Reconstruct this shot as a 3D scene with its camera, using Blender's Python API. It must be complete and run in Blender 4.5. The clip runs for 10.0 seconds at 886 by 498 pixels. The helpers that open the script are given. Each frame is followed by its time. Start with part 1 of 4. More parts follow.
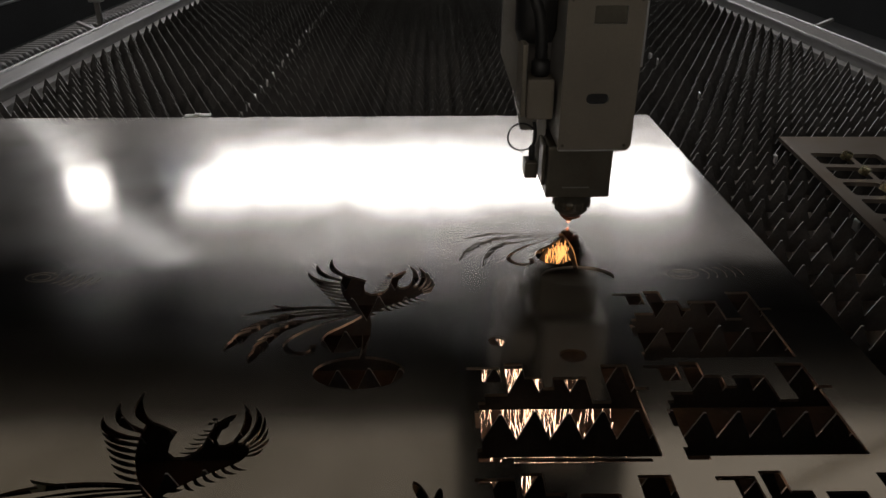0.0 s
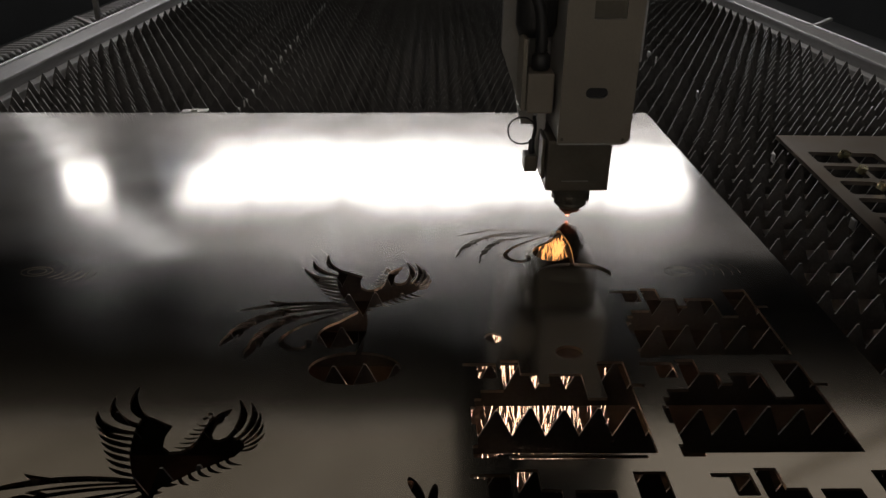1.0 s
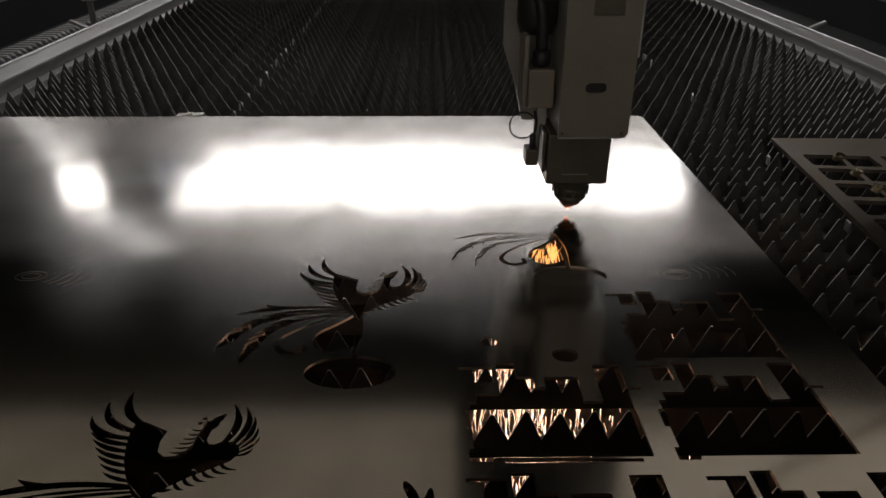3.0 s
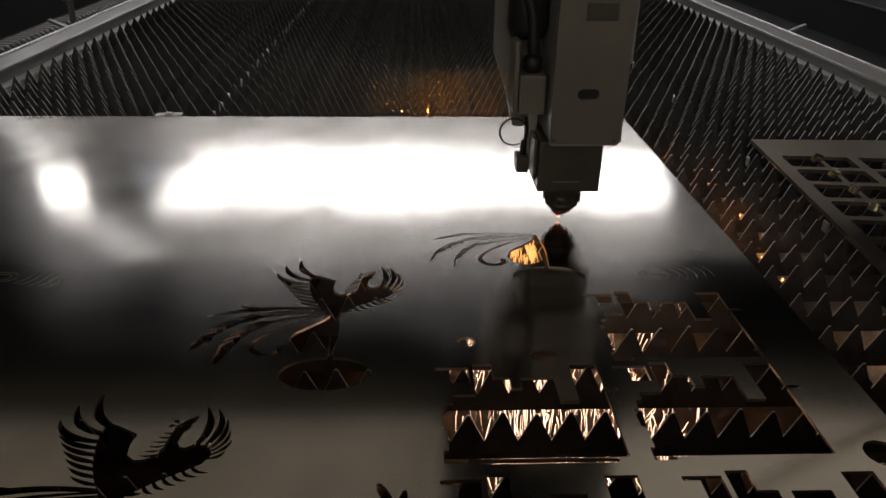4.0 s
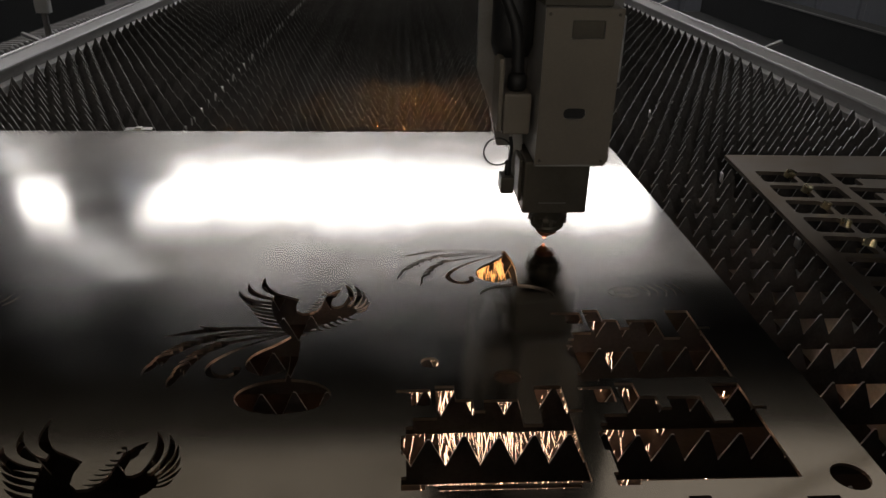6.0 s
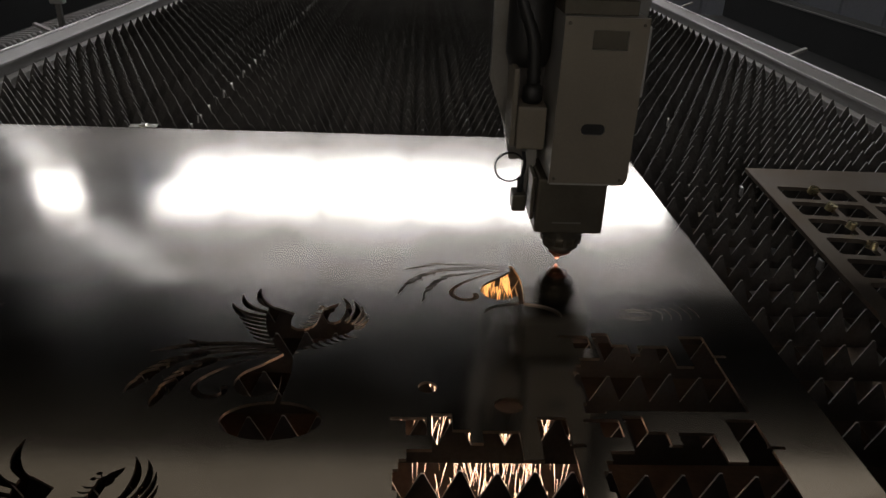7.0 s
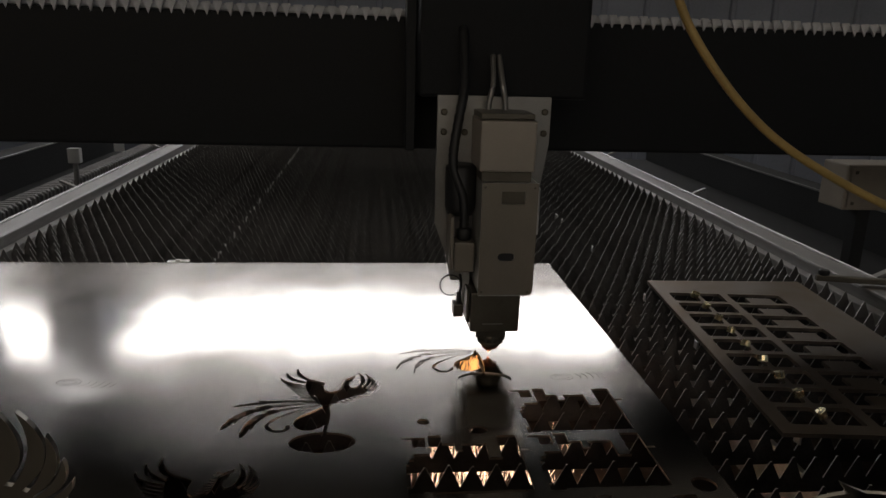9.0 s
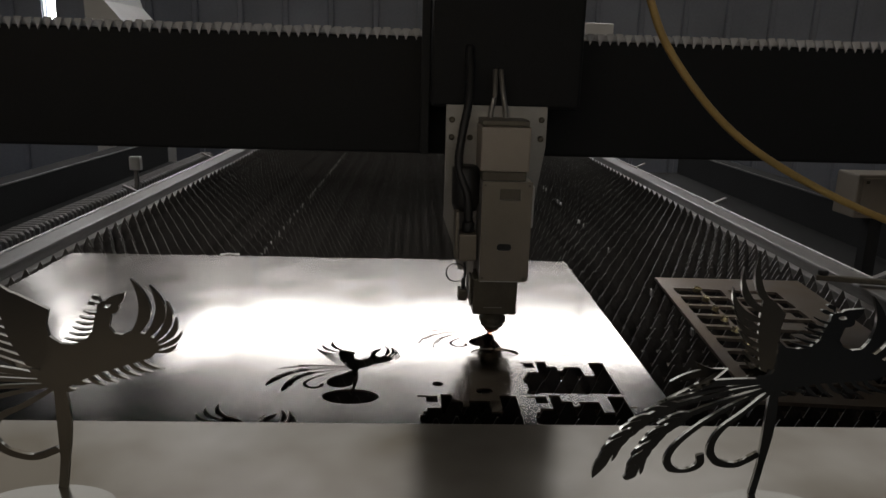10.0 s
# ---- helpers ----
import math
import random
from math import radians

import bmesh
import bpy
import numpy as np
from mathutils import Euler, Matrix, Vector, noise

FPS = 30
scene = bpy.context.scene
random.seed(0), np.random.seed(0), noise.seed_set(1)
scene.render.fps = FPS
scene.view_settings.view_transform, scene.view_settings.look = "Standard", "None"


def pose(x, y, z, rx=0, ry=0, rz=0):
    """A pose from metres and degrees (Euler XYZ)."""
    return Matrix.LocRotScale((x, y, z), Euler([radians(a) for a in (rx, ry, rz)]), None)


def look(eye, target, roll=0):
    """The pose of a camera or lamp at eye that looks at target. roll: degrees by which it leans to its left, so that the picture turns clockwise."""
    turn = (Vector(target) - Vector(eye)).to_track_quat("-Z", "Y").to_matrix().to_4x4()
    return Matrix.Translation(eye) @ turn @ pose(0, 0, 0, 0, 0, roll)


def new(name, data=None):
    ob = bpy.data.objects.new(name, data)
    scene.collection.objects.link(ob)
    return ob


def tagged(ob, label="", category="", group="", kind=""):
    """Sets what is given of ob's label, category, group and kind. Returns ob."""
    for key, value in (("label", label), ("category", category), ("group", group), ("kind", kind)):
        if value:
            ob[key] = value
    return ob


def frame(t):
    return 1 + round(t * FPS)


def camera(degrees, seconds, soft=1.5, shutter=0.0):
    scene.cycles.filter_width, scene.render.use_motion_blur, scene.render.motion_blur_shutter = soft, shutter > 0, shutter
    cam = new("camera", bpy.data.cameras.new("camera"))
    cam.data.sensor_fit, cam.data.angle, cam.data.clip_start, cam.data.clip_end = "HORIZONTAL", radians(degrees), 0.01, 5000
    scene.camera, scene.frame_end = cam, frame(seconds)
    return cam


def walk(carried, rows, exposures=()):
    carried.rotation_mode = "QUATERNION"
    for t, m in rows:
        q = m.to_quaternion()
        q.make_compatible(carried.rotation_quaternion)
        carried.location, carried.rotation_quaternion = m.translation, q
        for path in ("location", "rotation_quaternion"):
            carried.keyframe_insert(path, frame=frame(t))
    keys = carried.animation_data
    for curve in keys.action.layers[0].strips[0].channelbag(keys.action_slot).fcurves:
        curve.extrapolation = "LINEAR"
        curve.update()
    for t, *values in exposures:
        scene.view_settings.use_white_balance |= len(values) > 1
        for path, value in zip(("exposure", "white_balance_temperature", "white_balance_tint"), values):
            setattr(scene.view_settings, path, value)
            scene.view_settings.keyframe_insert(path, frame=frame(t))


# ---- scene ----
cam = camera(62.5, 10.0)
PATH = [
    (0, (0.041, 0.232, 1.196), (0.064, 2.013, 0.287), -0.1),
    (0.5, (0.041, 0.232, 1.196), (0.063, 2.011, 0.281), 0.1),
    (1, (0.042, 0.232, 1.194), (0.071, 2.01, 0.28), 0.3),
    (1.5, (0.041, 0.232, 1.195), (0.075, 2.011, 0.282), 0.5),
    (2, (0.042, 0.232, 1.194), (0.079, 2.011, 0.281), 0.3),
    (3.5, (0.045, 0.233, 1.194), (0.085, 2.017, 0.29), 0.3),
    (4, (0.052, 0.236, 1.19), (0.128, 2.02, 0.289), 0.8),
    (4.5, (0.068, 0.249, 1.188), (0.176, 2.045, 0.316), 1.2),
    (5, (0.075, 0.248, 1.19), (0.173, 2.056, 0.34), 0.7),
    (6.3, (0.074, 0.253, 1.187), (0.19, 2.051, 0.317), 1.3),
    (6.5, (0.072, 0.268, 1.19), (0.165, 2.066, 0.318), 1.2),
    (6.8, (0.081, 0.283, 1.19), (0.142, 2.08, 0.243), 2.0),
    (7, (0.086, 0.291, 1.189), (0.164, 2.088, 0.314), 2.3),
    (7.2, (0.087, 0.278, 1.197), (0.162, 2.083, 0.326), 1.8),
    (7.5, (0.083, 0.253, 1.214), (0.155, 2.074, 0.389), 1.0),
    (8, (0.075, 0.181, 1.225), (0.195, 2.039, 0.495), 1.6),
    (8.5, (0.054, 0.066, 1.256), (0.188, 1.951, 0.6), 2.0),
    (8.7, (0.05, 0.009, 1.258), (0.229, 1.915, 0.68), 2.1),
    (9, (0.034, -0.049, 1.27), (0.224, 1.872, 0.746), 1.7),
    (9.3, (0.033, -0.106, 1.268), (0.238, 1.828, 0.797), 1.3),
    (9.5, (0.042, -0.141, 1.273), (0.202, 1.798, 0.806), 0.8),
    (10, (0.061, -0.215, 1.269), (0.139, 1.723, 0.784), 1.6),
]
walk(cam, [(t, look(eye, target, roll)) for t, eye, target, roll in PATH])

# ---- world, sun side light and hall openings ----
world = bpy.data.worlds.new("hall_sky")
scene.world = world
world.use_nodes = True
wn = world.node_tree
sky = wn.nodes.new("ShaderNodeTexSky")
sky.sky_type, sky.sun_disc = "NISHITA", False
sky.sun_elevation, sky.sun_rotation = radians(35), radians(200)
sky.air_density, sky.dust_density = 1.0, 4.0
wn.nodes["Background"].inputs[1].default_value = 0.061
wn.links.new(sky.outputs[0], wn.nodes["Background"].inputs[0])

SHEET = 0.80          # top of the steel sheet
HEAD_Y = 1.073        # first place of the nozzle
HEAD_X = 0.211


# ---- materials ----
def mat(name, base, rough=0.5, metal=0.0, vary=0.25, scale=12.0, fine=180.0, bump=0.15, rough_vary=0.12, stretch=(1, 1, 1), warm=0.0, spec=0.5):
    m = bpy.data.materials.new(name)
    m.use_nodes = True
    nt = m.node_tree
    n, l = nt.nodes, nt.links
    b = n["Principled BSDF"]
    b.inputs["Metallic"].default_value = metal
    b.inputs["Specular IOR Level"].default_value = spec
    co = n.new("ShaderNodeTexCoord")
    mp = n.new("ShaderNodeMapping")
    mp.inputs["Scale"].default_value = stretch
    l.new(co.outputs["Object"], mp.inputs[0])
    big, small = n.new("ShaderNodeTexNoise"), n.new("ShaderNodeTexNoise")
    big.inputs["Scale"].default_value, small.inputs["Scale"].default_value = scale, fine
    big.inputs["Detail"].default_value = small.inputs["Detail"].default_value = 4
    l.new(mp.outputs[0], big.inputs[0]), l.new(mp.outputs[0], small.inputs[0])
    add = n.new("ShaderNodeMath")
    add.operation = "MULTIPLY_ADD"
    add.inputs[1].default_value = 0.35
    l.new(small.outputs[0], add.inputs[0]), l.new(big.outputs[0], add.inputs[2])
    ramp = n.new("ShaderNodeValToRGB")
    lo = [max(0.0, c * (1 - vary) * (1 + warm * k)) for c, k in zip(base, (1, 0, -1))]
    hi = [min(1.0, c * (1 + vary)) for c in base]
    ramp.color_ramp.elements[0].position, ramp.color_ramp.elements[1].position = 0.4, 0.95
    ramp.color_ramp.elements[0].color, ramp.color_ramp.elements[1].color = (*lo, 1), (*hi, 1)
    l.new(add.outputs[0], ramp.inputs[0]), l.new(ramp.outputs[0], b.inputs["Base Color"])
    rr = n.new("ShaderNodeMapRange")
    rr.inputs[3].default_value, rr.inputs[4].default_value = max(0.03, rough - rough_vary), min(1.0, rough + rough_vary)
    l.new(big.outputs[0], rr.inputs[0]), l.new(rr.outputs[0], b.inputs["Roughness"])
    if bump:
        bp = n.new("ShaderNodeBump")
        bp.inputs["Strength"].default_value, bp.inputs["Distance"].default_value = bump, 0.002
        l.new(small.outputs[0], bp.inputs["Height"]), l.new(bp.outputs[0], b.inputs["Normal"])
    return m


def sheet_steel(name, base, sharp, wide, share, warp, rust=0.0, dirt=0.78):
    """Cold-rolled sheet: a sharp and a wide gloss, slow waves of the plate, fine scratches and stains."""
    m = bpy.data.materials.new(name)
    m.use_nodes = True
    nt = m.node_tree
    n, l = nt.nodes, nt.links
    n.remove(n["Principled BSDF"])
    a, c = n.new("ShaderNodeBsdfAnisotropic"), n.new("ShaderNodeBsdfAnisotropic")
    co = n.new("ShaderNodeTexCoord")
    wave, stain, grain = (n.new("ShaderNodeTexNoise") for _ in range(3))
    mp = n.new("ShaderNodeMapping")
    mp.inputs["Scale"].default_value = (1.0, 0.35, 1.0)
    l.new(co.outputs["Object"], mp.inputs[0])
    l.new(mp.outputs[0], wave.inputs[0])
    wave.inputs["Scale"].default_value, wave.inputs["Detail"].default_value = 2.6, 1.0
    mp2 = n.new("ShaderNodeMapping")
    mp2.inputs["Scale"].default_value = (1.0, 0.06, 1.0)
    l.new(co.outputs["Object"], mp2.inputs[0]), l.new(mp2.outputs[0], grain.inputs[0])
    grain.inputs["Scale"].default_value = 420.0
    stain.inputs["Scale"].default_value, stain.inputs["Detail"].default_value = 7.0, 3.0
    l.new(co.outputs["Object"], stain.inputs[0])
    ramp = n.new("ShaderNodeValToRGB")
    ramp.color_ramp.elements[0].position, ramp.color_ramp.elements[1].position = 0.3, 0.72
    ramp.color_ramp.elements[0].color = (base[0] * (dirt + rust), base[1] * dirt, base[2] * (dirt - 0.02 - rust), 1)
    ramp.color_ramp.elements[1].color = (*base, 1)
    l.new(stain.outputs[0], ramp.inputs[0])
    b1, b2 = n.new("ShaderNodeBump"), n.new("ShaderNodeBump")
    b1.inputs["Strength"].default_value, b1.inputs["Distance"].default_value = 1.0, warp
    b2.inputs["Strength"].default_value, b2.inputs["Distance"].default_value = 0.001, 0.0003
    l.new(wave.outputs[0], b1.inputs["Height"]), l.new(grain.outputs[0], b2.inputs["Height"])
    l.new(b1.outputs[0], b2.inputs["Normal"])
    for s, r in ((a, sharp), (c, wide)):
        s.distribution = "BECKMANN"
        mr = n.new("ShaderNodeMapRange")
        mr.inputs[3].default_value, mr.inputs[4].default_value = r * 0.88, r * 1.12
        l.new(stain.outputs[0], mr.inputs[0]), l.new(mr.outputs[0], s.inputs["Roughness"])
        l.new(ramp.outputs[0], s.inputs["Color"]), l.new(b2.outputs[0], s.inputs["Normal"])
    mix = n.new("ShaderNodeMixShader")
    mix.inputs[0].default_value = share
    l.new(a.outputs[0], mix.inputs[1]), l.new(c.outputs[0], mix.inputs[2])
    l.new(mix.outputs[0], n["Material Output"].inputs[0])
    return m


def glow(name, color, strength):
    m = bpy.data.materials.new(name)
    m.use_nodes = True
    b = m.node_tree.nodes["Principled BSDF"]
    b.inputs["Base Color"].default_value = (0, 0, 0, 1)
    b.inputs["Emission Color"].default_value = (*color, 1)
    b.inputs["Emission Strength"].default_value = strength
    m.cycles.emission_sampling = "FRONT"
    return m


STEEL = sheet_steel("cold_rolled_sheet", (0.575, 0.545, 0.52), 0.115, 0.25, 0.40, 0.0040, 0.0, 0.66)
STEEL_BENCH = sheet_steel("worn_steel_top", (0.62, 0.60, 0.57), 0.16, 0.40, 0.42, 0.002, 0.03, 0.42)
STEEL_CUT = sheet_steel("cut_plate", (0.36, 0.33, 0.30), 0.25, 0.42, 0.6, 0.001, rust=0.1)
# steel with the dark reflections of its faces put into a near-black colour
STEEL_ORN = sheet_steel("shaded_ornament_steel", (0.085, 0.082, 0.074), 0.30, 0.42, 0.5, 0.0006)
STEEL_BASE = sheet_steel("polished_disc", (0.62, 0.61, 0.58), 0.12, 0.3, 0.4, 0.0004)
KERF = mat("kerf_edge", (0.42, 0.36, 0.30), 0.35, 1.0, 0.3, 40, 300, 0.2)
SLAT = mat("burnt_slat_steel", (0.095, 0.092, 0.089), 0.6, 0.25, 0.5, 18, 220, 0.4, warm=0.04)
SLAT_EDGE = mat("slat_cut_edge", (0.60, 0.595, 0.59), 0.45, 1.0, 0.3, 30, 250, 0.2)
RAIL = mat("rail_steel", (0.30, 0.295, 0.29), 0.42, 0.8, 0.3, 6, 160, 0.2, stretch=(1, 0.15, 1))
LEDGE = mat("grey_ledge_paint", (0.34, 0.335, 0.33), 0.5, 0.2, 0.3, 8, 150, 0.2)
CASING = mat("dark_grey_paint", (0.030, 0.032, 0.034), 0.7, 0.0, 0.25, 4, 130, 0.15, spec=0.15)
TRAY = mat("sooty_tray", (0.070, 0.050, 0.038), 0.9, 0.1, 0.5, 10, 120, 0.4)
BLACK = mat("black_gantry_paint", (0.010, 0.011, 0.012), 0.6, 0.0, 0.3, 5, 140, 0.1, spec=0.2)
BLACK_RUBBER = mat("black_rubber", (0.015, 0.015, 0.015), 0.5, 0.0, 0.2, 20, 300, 0.15)
BELLOWS = mat("bellows_cloth", (0.50, 0.51, 0.53), 0.55, 0.0, 0.35, 20, 260, 0.25)
HEADPALE = mat("head_pale_cover", (0.34, 0.30, 0.25), 0.5, 0.1, 0.12, 14, 320, 0.1)
HEADGREY = mat("head_grey_paint", (0.225, 0.198, 0.156), 0.5, 0.1, 0.12, 14, 320, 0.1)
HEADSIDE = mat("head_silver_side", (0.55, 0.54, 0.51), 0.38, 0.6, 0.12, 14, 320, 0.1)
HEADDARK = mat("anodised_dark", (0.125, 0.112, 0.086), 0.42, 0.5, 0.2, 25, 300, 0.1)
PLATE = mat("milled_plate", (0.30, 0.29, 0.27), 0.42, 0.7, 0.15, 16, 300, 0.12)
COPPER = mat("copper_nozzle", (0.55, 0.28, 0.14), 0.3, 1.0, 0.25, 60, 400, 0.1)
BRASS = mat("brass_tab", (0.92, 0.74, 0.46), 0.26, 1.0, 0.25, 60, 400, 0.1)
HOSE = mat("yellow_hose", (0.46, 0.32, 0.11), 0.45, 0.0, 0.2, 20, 240, 0.15)
CHAIN = mat("grey_chain_plastic", (0.26, 0.26, 0.265), 0.5, 0.0, 0.25, 30, 300, 0.15)
WALL = mat("blue_grey_cladding", (0.24, 0.27, 0.34), 0.6, 0.0, 0.2, 1.2, 40, 0.1)
CEIL = mat("beige_ceiling_board", (0.60, 0.54, 0.45), 0.8, 0.0, 0.12, 0.8, 30, 0.1)
FLOOR = mat("hall_concrete", (0.20, 0.195, 0.185), 0.75, 0.0, 0.3, 1.6, 60, 0.2)
WHITE = mat("white_enamel", (0.75, 0.76, 0.76), 0.4, 0.0, 0.08, 4, 120, 0.05)
FRAME = mat("window_frame_paint", (0.45, 0.46, 0.47), 0.5, 0.0, 0.1, 5, 120, 0.05)
DAYLIGHT = glow("window_daylight", (1.0, 0.98, 0.98), 8.0)
HAZE = glow("added_wall_glow", (1.0, 0.98, 0.95), 0.55)
DULL = glow("added_dim_wall_glow", (1.0, 0.95, 0.91), 0.17)
LOW_GLOW = glow("added_low_wall_glow", (1.0, 0.97, 0.95), 0.22)
HAZE_WARM = glow("added_roof_glow", (1.0, 0.83, 0.60), 0.15)
SLANT = glow("added_slant_glow", (0.97, 0.98, 1.0), 1.3)
HAZE_BRIGHT = glow("added_bright_roof_glow", (1.0, 0.86, 0.68), 0.30)
SPARK = glow("white_hot_spark", (1.0, 0.60, 0.38), 7.0)
SPARK_TAN = glow("tan_spark", (1.0, 0.56, 0.35), 110.0)
SLAT_GLOW = glow("amber_slat_glow", (1.0, 0.27, 0.06), 470.0)
CERAMIC = mat("heat_stained_ring", (0.34, 0.13, 0.08), 0.4, 0.4, 0.3, 60, 400, 0.1)
FLARE = glow("cutting_flare", (1.0, 0.42, 0.12), 1.7)
TIPGLOW = glow("nozzle_glow", (1.0, 0.34, 0.20), 3.5)


# ---- building helpers ----
def part(name, bm, material, parent=None, label="", place=None):
    me = bpy.data.meshes.new(name)
    bm.to_mesh(me)
    bm.free()
    for m in (material if isinstance(material, (list, tuple)) else [material]):
        me.materials.append(m)
    ob = new(name, me)
    if parent is not None:
        ob.parent = parent
    if place is not None:
        ob.matrix_basis = place
    if label:
        tagged(ob, label)
    return ob


def shared(name, me, parent, place):
    ob = new(name, me)
    ob.parent = parent
    ob.matrix_basis = place
    return ob


def thing(name, place=None, **tags):
    ob = new(name)
    ob.empty_display_size = 0.05
    if place is not None:
        ob.matrix_basis = place
    return tagged(ob, **tags)


def add_box(bm, x0, x1, y0, y1, z0, z1, bevel=0.0, seg=2, mi=0):
    t = bmesh.new()
    bmesh.ops.create_cube(t, size=1)
    for v in t.verts:
        v.co = Vector(((x0 + x1) / 2 + v.co.x * (x1 - x0), (y0 + y1) / 2 + v.co.y * (y1 - y0), (z0 + z1) / 2 + v.co.z * (z1 - z0)))
    if bevel:
        bmesh.ops.bevel(t, geom=list(t.edges), offset=bevel, segments=seg, profile=0.6, affect="EDGES")
    join(bm, t, mi)


def join(bm, t, mi=0):
    vs = [bm.verts.new(v.co) for v in t.verts]
    t.verts.index_update()
    for f in t.faces:
        g = bm.faces.new([vs[v.index] for v in f.verts])
        g.material_index, g.smooth = mi, f.smooth
    t.free()


def box(x0, x1, y0, y1, z0, z1, bevel=0.0, seg=2):
    bm = bmesh.new()
    add_box(bm, x0, x1, y0, y1, z0, z1, bevel, seg)
    return bm


def add_lathe(bm, profile, n=28, centre=(0, 0, 0), mi=0):
    """profile: (radius, height) from bottom to top; closed at both ends."""
    rings = []
    for r, z in profile:
        rings.append([bm.verts.new((centre[0] + r * math.cos(2 * math.pi * k / n), centre[1] + r * math.sin(2 * math.pi * k / n), centre[2] + z)) for k in range(n)])
    for a, b in zip(rings, rings[1:]):
        for k in range(n):
            f = bm.faces.new((a[k], a[(k + 1) % n], b[(k + 1) % n], b[k]))
            f.smooth, f.material_index = True, mi
    for ring, flip in ((rings[0], True), (rings[-1], False)):
        f = bm.faces.new(ring[::-1] if flip else ring)
        f.material_index = mi


def lathe(profile, n=28, centre=(0, 0, 0)):
    bm = bmesh.new()
    add_lathe(bm, profile, n, centre)
    return bm


def smooth_path(pts, per=8):
    """A Catmull-Rom line through the points."""
    p = [Vector(q) for q in pts]
    p = [p[0] * 2 - p[1]] + p + [p[-1] * 2 - p[-2]]
    out = []
    for i in range(1, len(p) - 2):
        for k in range(per):
            s = k / per
            a, b, c, d = p[i - 1:i + 3]
            out.append(0.5 * ((2 * b) + (c - a) * s + (2 * a - 5 * b + 4 * c - d) * s * s + (3 * b - a - 3 * c + d) * s ** 3))
    out.append(p[-2])
    return out


def tube(pts, r, n=10, per=8, ripple=0.0):
    bm = bmesh.new()
    path = smooth_path(pts, per)
    rings = []
    up = Vector((0.13, 0.21, 0.97)).normalized()
    for i, q in enumerate(path):
        d = (path[min(i + 1, len(path) - 1)] - path[max(i - 1, 0)]).normalized()
        a = d.cross(up)
        if a.length < 1e-3:
            a = d.cross(Vector((1, 0, 0)))
        a.normalize()
        b = d.cross(a)
        rad = r * (1 + ripple * (i % 2))
        rings.append([bm.verts.new(q + rad * (a * math.cos(2 * math.pi * k / n) + b * math.sin(2 * math.pi * k / n))) for k in range(n)])
    for a, b in zip(rings, rings[1:]):
        for k in range(n):
            bm.faces.new((a[k], a[(k + 1) % n], b[(k + 1) % n], b[k])).smooth = True
    bm.faces.new(rings[0][::-1]), bm.faces.new(rings[-1])
    return bm


# ---- flat cut shapes ----
def blade(a, c, b, w, n=9, shape=0.55, blunt=0.04):
    """A feather: a bowed strip from a over c to b, w wide at its thickest, which lies at the share shape."""
    a, c, b = Vector(a), Vector(c), Vector(b)
    left, right = [], []
    for i in range(n + 1):
        s = i / n
        q = a * (1 - s) ** 2 + c * 2 * s * (1 - s) + b * s * s
        d = ((c - a) * (1 - s) + (b - c) * s).normalized()
        k = s / shape if s < shape else (1 - s) / (1 - shape)
        h = 0.5 * w * max(blunt, math.sin(k * math.pi / 2) ** 0.8 if s > shape else 0.55 + 0.45 * k)
        nrm = Vector((-d.y, d.x))
        left.append(q + nrm * h)
        right.append(q - nrm * h)
    return left + right[::-1]


def stroke(pts, w0, w1, mid):
    """A curl: a line through points whose width goes w0, mid, w1."""
    path = [Vector(q[:2]) for q in smooth_path([(*p, 0) for p in pts], 6)]
    left, right = [], []
    for i, q in enumerate(path):
        s = i / (len(path) - 1)
        d = (path[min(i + 1, len(path) - 1)] - path[max(i - 1, 0)]).normalized()
        w = w0 + (mid - w0) * min(1, s * 2) if s < 0.5 else mid + (w1 - mid) * (s * 2 - 1)
        nrm = Vector((-d.y, d.x))
        left.append(q + nrm * w / 2), right.append(q - nrm * w / 2)
    return left + right[::-1]


def oval(x, y, rx, ry, n=24, turn=0.0):
    t = radians(turn)
    return [Vector((x + rx * math.cos(k) * math.cos(t) - ry * math.sin(k) * math.sin(t), y + rx * math.cos(k) * math.sin(t) + ry * math.sin(k) * math.cos(t))) for k in (2 * math.pi * i / n for i in range(n))]


def rect(x0, x1, y0, y1, r=0.004):
    out = []
    for cx, cy, a0 in ((x1 - r, y1 - r, 0), (x0 + r, y1 - r, 90), (x0 + r, y0 + r, 180), (x1 - r, y0 + r, 270)):
        out += [Vector((cx + r * math.cos(radians(a0 + k * 30)), cy + r * math.sin(radians(a0 + k * 30)))) for k in range(4)]
    return out


def way(deg, r):
    return Vector((math.cos(radians(deg)), math.sin(radians(deg)))) * r


